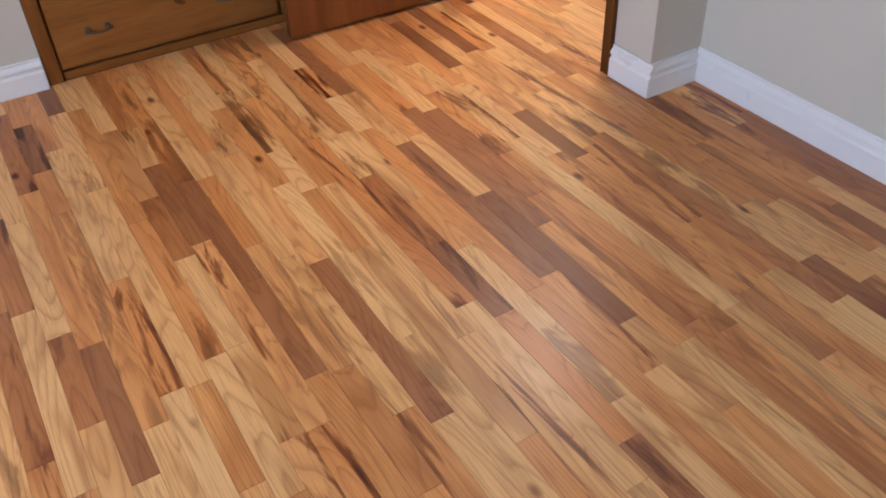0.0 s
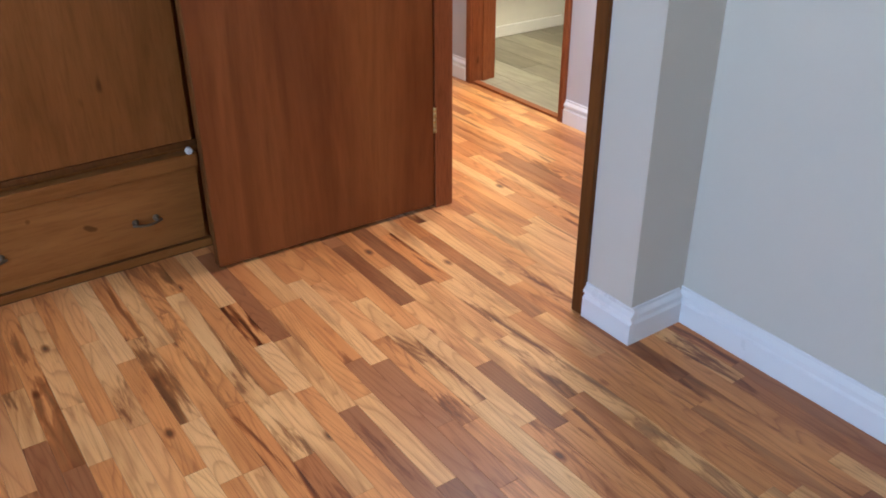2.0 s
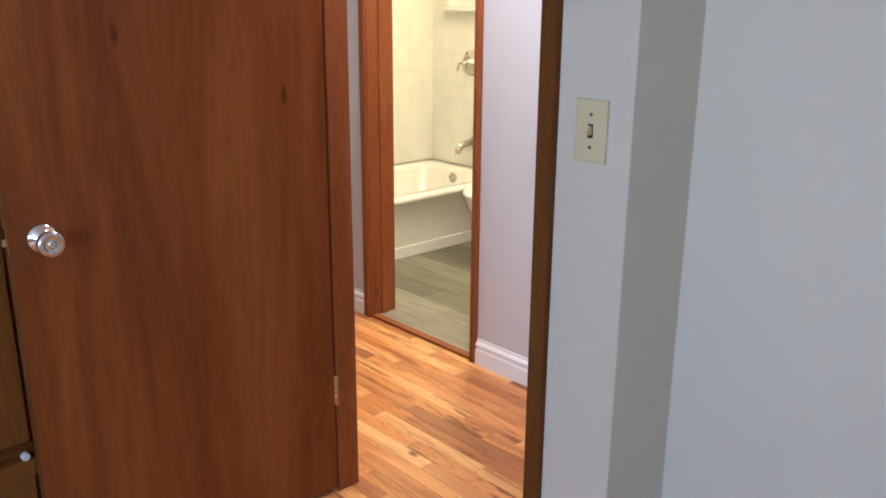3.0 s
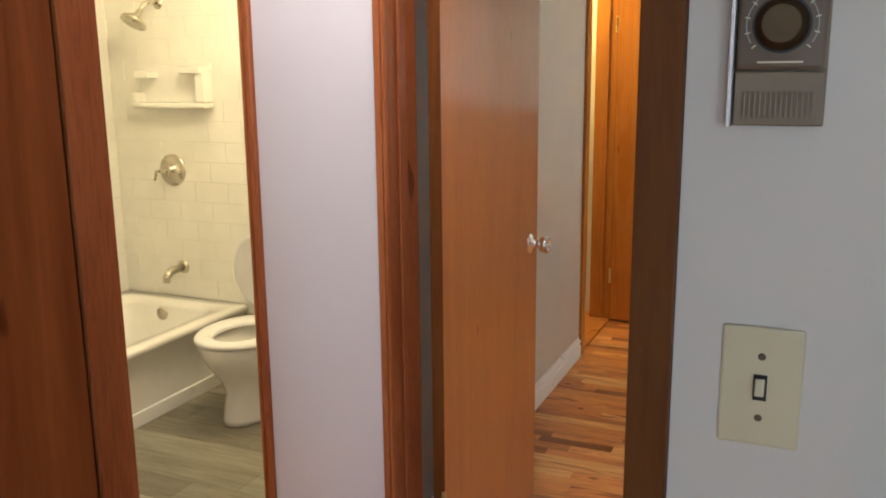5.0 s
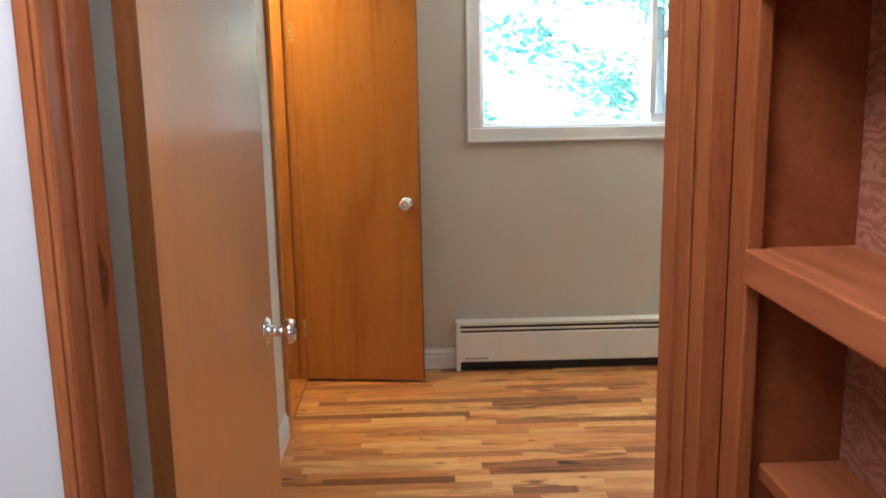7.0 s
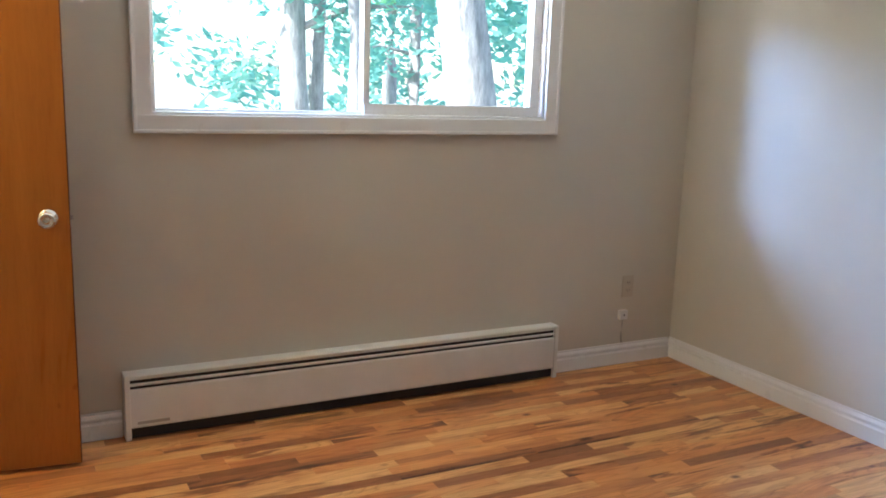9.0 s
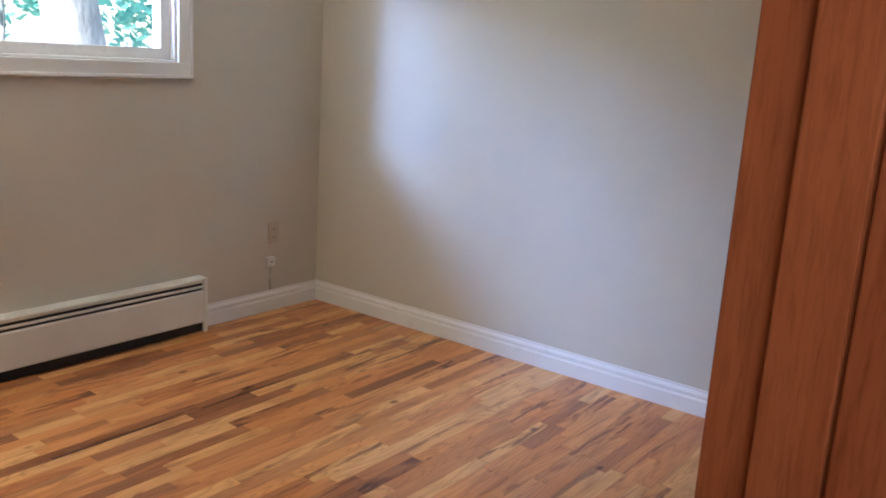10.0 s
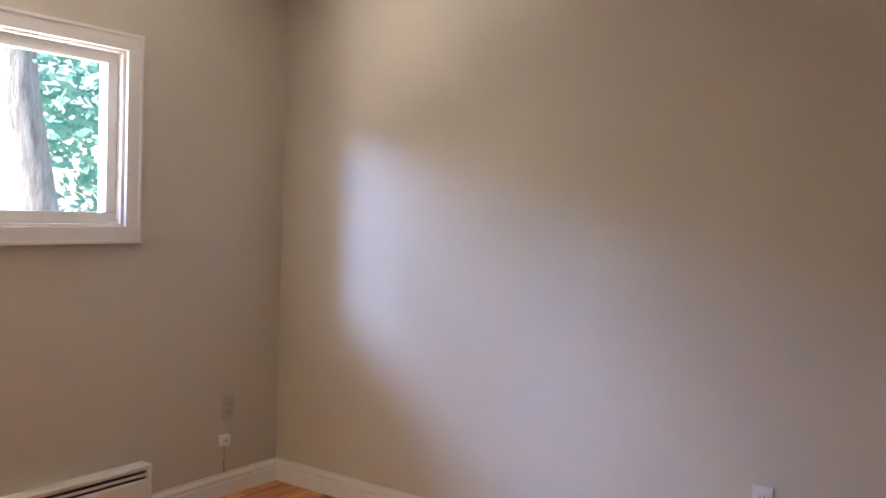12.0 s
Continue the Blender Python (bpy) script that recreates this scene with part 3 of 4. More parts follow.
def window(name, x0, x1, z0, z1, y, depth, label, s):
    """A sliding window in a wall whose room face is y; s is +1 when outdoors lies towards +y."""
    top = empty(name, ((x0 + x1) / 2, y, z0))
    structure(top, label, "window")
    c = 0.066

    def b(nm, boxes, mat, bev=0.003):
        fixed = []
        for lo, hi in boxes:
            ya, yb = sorted((y + s * lo[1], y + s * hi[1]))
            fixed.append(((lo[0], ya, lo[2]), (hi[0], yb, hi[2])))
        return child(solid(nm, fixed, mat, bev), top)
    b("casing", [((x0, -0.018, z0), (x1, -0.001, z0 + c)), ((x0, -0.018, z1 - c), (x1, -0.001, z1)),
                 ((x0, -0.0175, z0 + c), (x0 + c, -0.001, z1 - c)), ((x1 - c, -0.0175, z0 + c), (x1, -0.001, z1 - c)),
                 ((x0 - 0.004, -0.024, z0 - 0.002), (x1 + 0.004, -0.002, z0 + 0.012)), ((x0 - 0.004, -0.024, z1 - 0.012), (x1 + 0.004, -0.002, z1 + 0.002)),
                 ((x0 - 0.004, -0.0235, z0 + 0.012), (x0 + 0.010, -0.002, z1 - 0.012)), ((x1 - 0.010, -0.0235, z0 + 0.012), (x1 + 0.004, -0.002, z1 - 0.012))], TRIM)
    xa, xb, za, zb = x0 + c, x1 - c, z0 + c, z1 - c
    b("frame", [((xa, 0.0, za), (xb, depth, za + 0.012)), ((xa, 0.0, zb - 0.012), (xb, depth, zb)),
                ((xa, 0.0, za + 0.012), (xa + 0.014, depth, zb - 0.012)), ((xb - 0.014, 0.0, za + 0.012), (xb, depth, zb - 0.012))], VINYL)
    xm = (x0 + x1) / 2
    b("sash", [((xm - 0.012, 0.03, za + 0.012), (xb - 0.014, 0.06, za + 0.056)), ((xm - 0.012, 0.03, zb - 0.056), (xb - 0.014, 0.06, zb - 0.012)),
               ((xm - 0.018, 0.03, za + 0.056), (xm + 0.012, 0.06, zb - 0.056)), ((xb - 0.060, 0.03, za + 0.056), (xb - 0.014, 0.06, zb - 0.056))], VINYL)
    b("sash", [((xa + 0.014, 0.07, za + 0.012), (xm + 0.02, 0.095, za + 0.022)), ((xa + 0.014, 0.07, zb - 0.022), (xm + 0.02, 0.095, zb - 0.012)),
               ((xa + 0.014, 0.07, za + 0.022), (xa + 0.022, 0.095, zb - 0.022)), ((xm - 0.012, 0.07, za + 0.022), (xm + 0.016, 0.095, zb - 0.022))], VINYL)
    for nm, a0, a1, d, e in (("pane", xm + 0.012, xb - 0.06, 0.044, 0.056), ("pane", xa + 0.022, xm - 0.012, 0.082, 0.022)):
        p = b(nm, [((a0, d, za + e), (a1, d + 0.004, zb - e))], GLASS, 0.0)
        p.visible_shadow = False
    return top


window("window_1", 0.449, 2.325, 1.181, 2.017, YW, 0.158, "white sliding window with a moulded white casing", 1)
window("window_2", 0.735, 2.765, 0.855, 2.145, -2.5, 0.118, "wide white sliding window of the entry room", -1)

# ---- entry room: things on the door wall ----


def text(name, body, size, m, mat, parent):
    cu = bpy.data.curves.new(name, 'FONT')
    cu.body, cu.size, cu.extrude, cu.align_x, cu.align_y = body, size, 0.0004, 'CENTER', 'CENTER'
    cu.materials.append(mat)
    ob = new(name, cu)
    ob.matrix_world = m
    return child(ob, parent)


def thermostat():
    x, z, y = 0.659, 1.498, Y1
    top = empty("thermostat", (x, y, z))
    w, lo, hi = 0.035, 1.433, 1.581
    child(solid("back_plate", [((x - w - 0.002, y - 0.010, lo - 0.002), (x + w + 0.002, y - 0.0005, hi + 0.002))], SILVER, 0.002), top)
    child(solid("cover", [((x - w, y - 0.030, lo + 0.046), (x + w, y - 0.010, hi))], BRONZE, 0.003), top)
    g = child(solid("grille", [((x - w, y - 0.028, lo), (x + w, y - 0.010, lo + 0.044))] +
                    [((x - 0.028 + k * 0.0042, y - 0.031, lo + 0.006), (x - 0.0262 + k * 0.0042, y - 0.0275, lo + 0.028)) for k in range(14)], SILVER, 0.0006), top)
    bm = bmesh.new()
    lathe(bm, [(0.0215, 0), (0.0215, 0.004), (0.0185, 0.006), (0.017, 0.016), (0.015, 0.018)], pose(x, y - 0.030, 1.516, 90, 0, 0), 28)
    child(new("dial", mesh_of("dial", bm, BRASSD)), top)
    child(solid("side_trim", [((x - w - 0.0055, y - 0.033, lo - 0.002), (x - w - 0.0022, y - 0.0005, hi + 0.002))], ENAMEL, 0.0008), top)
    bm = bmesh.new()
    for k in range(-24, 25):
        a = radians(k * 5)
        put_box(bm, (-0.0012, -0.0305, 0.0278), (0.0012, -0.0298, 0.0284), 0, 0, Matrix.Translation((x, y, 1.516)) @ Matrix.Rotation(a, 4, 'Y'))
    child(new("scale_arc", mesh_of("scale_arc", bm, GREY)), top)
    bm = bmesh.new()
    lathe(bm, [(0.0235, 0), (0.0235, 0.0015)], pose(x, y - 0.030, 1.516, 90, 0, 0), 28)
    child(new("dial_ring", mesh_of("dial_ring", bm, BLACK)), top)
    bm = bmesh.new()
    for k in range(11):
        a = radians(-130 + k * 26)
        put_box(bm, (-0.0005, -0.0308, 0.026), (0.0005, -0.0298, 0.030), 0, 0, Matrix.Translation((x, y, 1.516)) @ Matrix.Rotation(a, 4, 'Y'))
    put_box(bm, (x - 0.018, y - 0.0308, 1.4845), (x + 0.018, y - 0.0298, 1.486))
    child(new("scale_marks", mesh_of("scale_marks", bm, ALMOND)), top)
    tagged(top, "bronze wall thermostat with a round dial and grille", "thermostat")


thermostat()


def switch_plate():
    x, z, y = 0.660, 1.189, Y1
    top = empty("light_switch", (x, y, z))
    child(solid("plate", [((x - 0.036, y - 0.006, z - 0.058), (x + 0.036, y - 0.0005, z + 0.058))], ALMOND, 0.0028), top)
    child(solid("slot", [((x - 0.006, y - 0.0068, z - 0.0125), (x + 0.006, y - 0.0055, z + 0.0125))], BLACK), top)
    bm = bmesh.new()
    put_box(bm, (-0.0042, -0.014, -0.008), (0.0042, 0.0, 0.008), 0.0015, 0, Matrix.Translation((x, y - 0.006, z)) @ Matrix.Rotation(radians(-18), 4, 'X'))
    child(new("toggle", mesh_of("toggle", bm, ALMOND)), top)
    for dz in (-0.03, 0.03):
        bm = bmesh.new()
        lathe(bm, [(0.0036, 0), (0.003, 0.0014)], pose(x, y - 0.0058, z + dz, 90, 0, 0), 12)
        child(new("screw", mesh_of("screw", bm, BRONZE)), top)
    tagged(top, "almond plastic toggle light switch on the wall", "light switch")


switch_plate()

# ---- hall: built-in shelves ----


def shelves():
    top = empty("built_in_shelves", (0.66, 2.04, 0))
    f, b = 0.598, 0.746
    ya, yb = 1.6545, 2.4115
    child(solid("back_panel", [((b - 0.008, ya, 0.001), (b, yb, 2.40))], PLY), top)
    child(solid("side_panel", [((f + 0.02, 2.362, 0.001), (b - 0.0085, yb, 2.40))], SHELF, 0.001), top)
    child(solid("side_panel", [((f + 0.02, ya, 0.001), (b - 0.0085, 1.715, 2.40))], SHELF, 0.001), top)
    child(solid("stile", [((f, 2.346, 0.001), (f + 0.0195, yb + 0.0005, 2.40))], CASE, 0.003), top)
    child(solid("stile", [((f, ya, 0.001), (f + 0.0195, 1.737, 2.40))], CASE, 0.003), top)
    child(solid("rail", [((f + 0.0005, 1.7375, 1.554), (f + 0.0195, 2.3455, 1.640))], SHELF, 0.003), top)
    child(solid("upper_panel", [((f + 0.004, 1.7375, 1.6405), (f + 0.0195, 2.3455, 2.40))], SHELF, 0.002), top)
    child(solid("shelf", [((f + 0.02, 1.7155, 1.556), (b - 0.0085, 2.3615, 1.576))], SHELF, 0.002), top)
    child(solid("shelf", [((f - 0.004, 1.738, 1.220), (f + 0.019, 2.345, 1.263)), ((f + 0.0195, 1.7155, 1.238), (b - 0.0085, 2.3615, 1.2615))], SHELF, 0.003), top)
    child(solid("shelf", [((f + 0.034, 1.7155, 0.958), (b - 0.0085, 2.3615, 0.980))], SHELF, 0.003), top)
    child(solid("shelf", [((f + 0.034, 1.7155, 0.66), (b - 0.0085, 2.3615, 0.682))], SHELF, 0.003), top)
    child(solid("base_board", [((f + 0.001, 1.7375, 0.001), (f + 0.0195, 2.3455, 0.34)), ((f + 0.02, 1.7155, 0.32), (b - 0.0085, 2.3615, 0.339))], SHELF, 0.002), top)
    tagged(top, "red-brown stained built-in shelves with a plywood back", "shelves")


shelves()
# added board closing the gap, coloured dark for the shade in there
solid("shelf_filler", [((0.680, YH + 0.001, 0.001), (0.7010, 1.6535, 2.40))], JAMB_AND_SHADE, 0.002)
structure(bpy.data.objects["shelf_filler"], "dark board added for the shaded gap between jamb and shelves", "trim")

# ---- bedroom: heater, outlets ----


def heater():
    x0, x1, y, h = 0.372, 2.366, YW - 0.001, 0.262
    top = empty("baseboard_heater", ((x0 + x1) / 2, y, 0))
    d = 0.070
    shell = [(0, 0.03), (0.008, 0.03), (0.008, h - 0.012), (0.040, h - 0.012), (0.052, h - 0.020), (d - 0.008, h - 0.020), (d - 0.002, h - 0.004), (d - 0.008, h), (0, h)]
    child(profile_run("back_cover", shell, (x0 + 0.018, y, 0), (x1 - 0.018, y, 0), (0, -1, 0), ENAMEL), top)
    front = [(d - 0.010, 0.056), (d - 0.003, 0.050), (d, 0.058), (d, h - 0.062), (d - 0.004, h - 0.056), (d - 0.010, h - 0.056)]
    child(profile_run("front_panel", front, (x0 + 0.018, y, 0), (x1 - 0.018, y, 0), (0, -1, 0), ENAMEL), top)
    child(profile_run("damper", [(d - 0.012, h - 0.042), (d - 0.004, h - 0.044), (d - 0.002, h - 0.036), (d - 0.012, h - 0.034)],
                      (x0 + 0.02, y, 0), (x1 - 0.02, y, 0), (0, -1, 0), ENAMEL), top)
    # plain black block inside: painted shade for the slots and the gap below
    child(solid("slot_shade", [((x0 + 0.019, y - 0.058, 0.006), (x1 - 0.019, y - 0.009, h - 0.022))], BLACK), top)
    for a, b2 in ((x0, x0 + 0.022), (x1 - 0.022, x1)):
        child(solid("end_cap", [((a, y - d - 0.003, 0.002), (b2, y, h + 0.002))], ENAMEL, 0.004), top)
    child(solid("name_plate", [((x0 + 0.045, y - d - 0.0022, 0.064), (x0 + 0.165, y - d - 0.0002, 0.076))], GREY, 0.0005), top)
    tagged(top, "long white metal baseboard heater under the window", "heater")


heater()


def outlet(name, m, label, mat, w=0.035, h=0.057):
    """Local z up, -y out of the wall."""
    top = empty(name)
    parts = [solid("plate", [((-w, -0.006, -h), (w, -0.0005, h))], mat, 0.0026)]
    for dz in (-0.02, 0.02):
        parts.append(solid("socket", [((-0.016, -0.0078, dz - 0.013), (0.016, -0.0055, dz + 0.013))], mat, 0.001))
        parts.append(solid("slots", [((-0.008, -0.0084, dz - 0.004), (-0.006, -0.0074, dz + 0.006)), ((0.006, -0.0084, dz - 0.004), (0.008, -0.0074, dz + 0.006)),
                                     ((-0.002, -0.0084, dz - 0.010), (0.002, -0.0074, dz - 0.007))], BLACK))
    for p in parts:
        p.parent = top
    top.matrix_world = m
    tagged(top, label, "outlet")
    return top


BEIGE = plain("beige_plastic", (0.56, 0.50, 0.41), 0.4)
outlet("wall_outlet", pose(2.828, YW, 0.410), "beige duplex wall outlet near the corner", BEIGE)
outlet("wall_outlet", pose(XR, 3.340, 0.408, 0, 0, -90), "white duplex wall outlet on the side wall", WHITEP)


def phone_jack():
    x, z, y = 2.800, 0.262, YW
    top = empty("cable_jack", (x, y, z))
    child(solid("box", [((x - 0.024, y - 0.026, z - 0.022), (x + 0.024, y - 0.0005, z + 0.026))], WHITEP, 0.004), top)
    child(solid("port", [((x - 0.003, y - 0.0275, z - 0.002), (x + 0.004, y - 0.0255, z + 0.006))], BLACK), top)
    bm = bmesh.new()
    tube(bm, [(x + 0.004, y - 0.010, z - 0.020), (x + 0.006, y - 0.008, z - 0.06), (x + 0.003, y - 0.007, z - 0.10), (x + 0.006, y - 0.010, z - 0.149)], 0.0028, 8)
    child(new("cable", mesh_of("cable", bm, GREY)), top)
    tagged(top, "small white jack box with a cable to the baseboard", "cable jack")


phone_jack()

# ---- bathroom ----


def bathtub():
    x0, x1, y0, y1, h = -2.632, -1.868, YB + 0.012, 3.9812, 0.350
    top = empty("bathtub", ((x0 + x1) / 2, (y0 + y1) / 2, 0))
    bm = bmesh.new()

    def ring(inset, z, r, n=8):
        a0, a1, b0, b1 = x0 + inset[0], x1 - inset[1], y0 + inset[2], y1 - inset[3]
        pts = []
        for cx, cy, st in ((a1 - r, b1 - r, 0), (a0 + r, b1 - r, 90), (a0 + r, b0 + r, 180), (a1 - r, b0 + r, 270)):
            for k in range(n):
                a = radians(st + 90 * k / (n - 1))
                pts.append(bm.verts.new((cx + r * math.cos(a), cy + r * math.sin(a), z)))
        return pts
    rings = [ring((0, 0.010, 0, 0), 0.14, 0.012), ring((0, 0.006, 0, 0), h - 0.045, 0.012), ring((0, -0.012, 0, 0), h - 0.030, 0.014), ring((0, -0.014, 0, 0), h - 0.010, 0.016),
             ring((0.004, -0.004, 0.004, 0.004), h, 0.03), ring((0.055, 0.075, 0.08, 0.10), h - 0.002, 0.14),
             ring((0.075, 0.095, 0.10, 0.115), h - 0.03, 0.14), ring((0.11, 0.13, 0.16, 0.15), 0.10, 0.14), ring((0.18, 0.20, 0.26, 0.22), 0.06, 0.12)]
    for a, b in zip(rings, rings[1:]):
        n = len(a)
        for k in range(n):
            f = bm.faces.new((a[k], a[(k + 1) % n], b[(k + 1) % n], b[k]))
            f.smooth = True
    bm.faces.new(rings[-1])
    child(new("basin", mesh_of("basin", bm, ACRYL)), top)
    child(solid("apron", [((x1 - 0.05, y0 + 0.002, 0.07), (x1 - 0.012, y1 - 0.002, h - 0.045))], ACRYL, 0.004), top)
    child(solid("base_trim", [((x1 - 0.05, y0 + 0.002, 0.006), (x1 - 0.001, y1 - 0.002, 0.069))], TRIM, 0.004), top)
    bm = bmesh.new()
    lathe(bm, [(0.034, 0), (0.034, 0.006), (0.028, 0.011), (0.010, 0.012), (0.009, 0.014)], pose(-2.30, y1 - 0.118, 0.285, 90, 0, 0), 24)
    o = child(new("overflow_plate", mesh_of("overflow_plate", bm, NICKEL)), top)
    tagged(o, "brushed nickel overflow plate")
    tagged(top, "white alcove bathtub with a plain apron", "bathtub")


bathtub()
YT = 3.982   # tile face behind the tub


def shower_set():
    bm = bmesh.new()
    lathe(bm, [(0.080, 0), (0.080, 0.004), (0.070, 0.010), (0.026, 0.014), (0.026, 0.045), (0.022, 0.048)], pose(-2.268, YT, 1.003, 90, 0, 0), 32)
    tube(bm, [(-2.268, YT - 0.045, 1.003), (-2.328, YT - 0.056, 1.000), (-2.340, YT - 0.056, 0.955)], [0.011, 0.009, 0.007], 12)
    tube(bm, [(-2.238, YT - 0.042, 1.003), (-2.188, YT - 0.046, 1.003)], 0.010, 12)
    tagged(new("shower_valve", mesh_of("shower_valve", bm, NICKEL)), "round brushed nickel shower valve with a lever", "shower valve")
    bm = bmesh.new()
    lathe(bm, [(0.034, 0), (0.034, 0.006), (0.026, 0.012), (0.022, 0.014)], pose(-2.245, YT, 0.508, 90, 0, 0), 24)
    tube(bm, [(-2.245, YT - 0.008, 0.508), (-2.245, YT - 0.06, 0.507), (-2.245, YT - 0.105, 0.500), (-2.245, YT - 0.130, 0.478), (-2.245, YT - 0.134, 0.452)], [0.021, 0.021, 0.021, 0.020, 0.018], 16)
    tagged(new("tub_spout", mesh_of("tub_spout", bm, NICKEL)), "brushed nickel tub spout on the tiled wall", "tub spout")
    bm = bmesh.new()
    lathe(bm, [(0.028, 0), (0.028, 0.004), (0.014, 0.012)], pose(-2.285, YT, 1.81, 90, 0, 0), 20)
    tube(bm, [(-2.285, YT - 0.008, 1.81), (-2.285, YT - 0.05, 1.815), (-2.285, YT - 0.10, 1.80), (-2.285, YT - 0.135, 1.76)], 0.0105, 12)
    lathe(bm, [(0.012, -0.01), (0.016, 0.01), (0.022, 0.022), (0.058, 0.045), (0.064, 0.055), (0.062, 0.062), (0.052, 0.064)],
          look((-2.285, YT - 0.135, 1.76), (-2.30, YT - 0.19, 1.68)) @ Matrix.Rotation(radians(180), 4, 'X'), 28)
    tagged(new("wall_shower", mesh_of("wall_shower", bm, NICKEL)), "round brushed nickel shower head on an arm", "shower head")


shower_set()


def soap_shelf():
    x0, x1, z0, z1, y = -2.428, -1.985, 1.313, 1.52, YT - 0.001
    top = empty("soap_shelf", ((x0 + x1) / 2, y, z0))
    child(solid("tray", [((x0, y - 0.075, z0), (x1, y, z0 + 0.026)), ((x0, y - 0.075, z0 + 0.026), (x0 + 0.03, y - 0.006, z0 + 0.075)),
                         ((x1 - 0.05, y - 0.075, z0 + 0.026), (x1, y - 0.006, z1 - 0.02))], ACRYL, 0.008, smooth=False), top)
    child(solid("back_plate", [((x0 + 0.002, y - 0.006, z0 + 0.026), (x1 - 0.002, y, z1))], ACRYL, 0.002), top)
    child(solid("holder", [((x0 + 0.03, y - 0.085, z1 - 0.065), (x0 + 0.12, y - 0.006, z1 - 0.030))], ACRYL, 0.008), top)
    child(solid("holder", [((x1 - 0.14, y - 0.085, z1 - 0.045), (x1 - 0.01, y - 0.006, z1 - 0.010))], ACRYL, 0.008), top)
    tagged(top, "white moulded soap shelf on the tiled tub wall", "soap shelf")


soap_shelf()


def toilet():
    cx, front, back = -1.515, 3.262, 3.979
    top = empty("toilet", (cx, 3.6, 0))

    def oval(bm, z, rx, ya, yb, n=28):
        cy, ry = (ya + yb) / 2, (yb - ya) / 2
        return [bm.verts.new((cx + rx * math.cos(2 * math.pi * k / n), cy + ry * math.sin(2 * math.pi * k / n), z)) for k in range(n)]

    def skin(bm, rings, caps=(True, True)):
        for a, b in zip(rings, rings[1:]):
            for k in range(len(a)):
                bm.faces.new((a[k], a[(k + 1) % len(a)], b[(k + 1) % len(a)], b[k])).smooth = True
        for c, ring in zip(caps, (rings[0], rings[-1])):
            if c:
                bm.faces.new(ring)
    bm = bmesh.new()
    skin(bm, [oval(bm, 0.007, 0.132, 3.350, 3.928), oval(bm, 0.03, 0.128, 3.356, 3.917), oval(bm, 0.14, 0.118, 3.380, 3.906), oval(bm, 0.20, 0.132, 3.352, 3.884),
              oval(bm, 0.26, 0.168, 3.307, 3.861), oval(bm, 0.32, 0.190, 3.273, 3.850), oval(bm, 0.362, 0.193, front, 3.844), oval(bm, 0.372, 0.188, front + 0.005, 3.839),
              oval(bm, 0.371, 0.138, front + 0.06, 3.704), oval(bm, 0.33, 0.125, front + 0.075, 3.682), oval(bm, 0.24, 0.08, 3.424, 3.615), oval(bm, 0.20, 0.045, 3.458, 3.570)])
    child(new("bowl", mesh_of("bowl", bm, PORC)), top)
    bm = bmesh.new()
    o, i = (0.194, front - 0.004, 3.738), (0.118, front + 0.075, 3.637)
    skin(bm, [oval(bm, 0.3735, *i), oval(bm, 0.3735, *o), oval(bm, 0.386, o[0] + 0.002, o[1] - 0.002, o[2]), oval(bm, 0.396, o[0] - 0.006, o[1] + 0.006, o[2]), oval(bm, 0.394, i[0] + 0.012, i[1] - 0.012, i[2] + 0.01), oval(bm, 0.386, *i), oval(bm, 0.3735, *i)], (False, False))
    child(new("seat", mesh_of("seat", bm, WHITEP)), top)
    bm = bmesh.new()
    skin(bm, [oval(bm, 0.0, 0.182, 0.0, 0.40), oval(bm, 0.004, 0.190, -0.008, 0.405), oval(bm, 0.016, 0.188, -0.006, 0.402), oval(bm, 0.020, 0.178, 0.004, 0.39)])
    lid = new("lid", mesh_of("lid", bm, WHITEP))
    lid.data.transform(Matrix.Translation((0, 3.740, 0.395)) @ Matrix.Rotation(radians(101), 4, 'X') @ Matrix.Translation((0, 0, 0)))
    child(lid, top)
    child(solid("tank", [((cx - 0.165, 3.830, 0.355), (cx + 0.165, back, 0.675))], PORC, 0.02), top)
    child(solid("tank_lid", [((cx - 0.172, 3.822, 0.676), (cx + 0.172, back - 0.0, 0.705))], PORC, 0.008), top)
    tagged(top, "white porcelain toilet with seat lid raised", "toilet")


toilet()
bm = bmesh.new()
for xx in (-1.742, -1.15):
    lathe(bm, [(0.022, 0), (0.022, 0.006), (0.010, 0.010), (0.010, 0.06)], pose(xx, 3.996, 1.545, 90, 0, 0), 16)
tube(bm, [(-1.757, 3.944, 1.545), (-1.135, 3.944, 1.545)], 0.008, 12)
tagged(new("towel_bar", mesh_of("towel_bar", bm, NICKEL)), "brushed nickel towel bar on the bathroom wall", "towel bar")

# ---- outdoors ----
gb = bmesh.new()
n = 40
R = [(-1500 if k == 0 else 1500 if k == n else (k - n / 2) * 2.2) for k in range(n + 1)]
grid = [[gb.verts.new((x, y, -0.75 + 0.12 * noise.noise(Vector((x * 0.12, y * 0.12, 3))))) for x in R] for y in R]
for a in range(n):
    for b_ in range(n):
        gb.faces.new((grid[a][b_], grid[a][b_ + 1], grid[a + 1][b_ + 1], grid[a + 1][b_]))
structure(new("ground", mesh_of("ground", gb, GROUND, True)), "dry grassy ground outside the house", "ground")


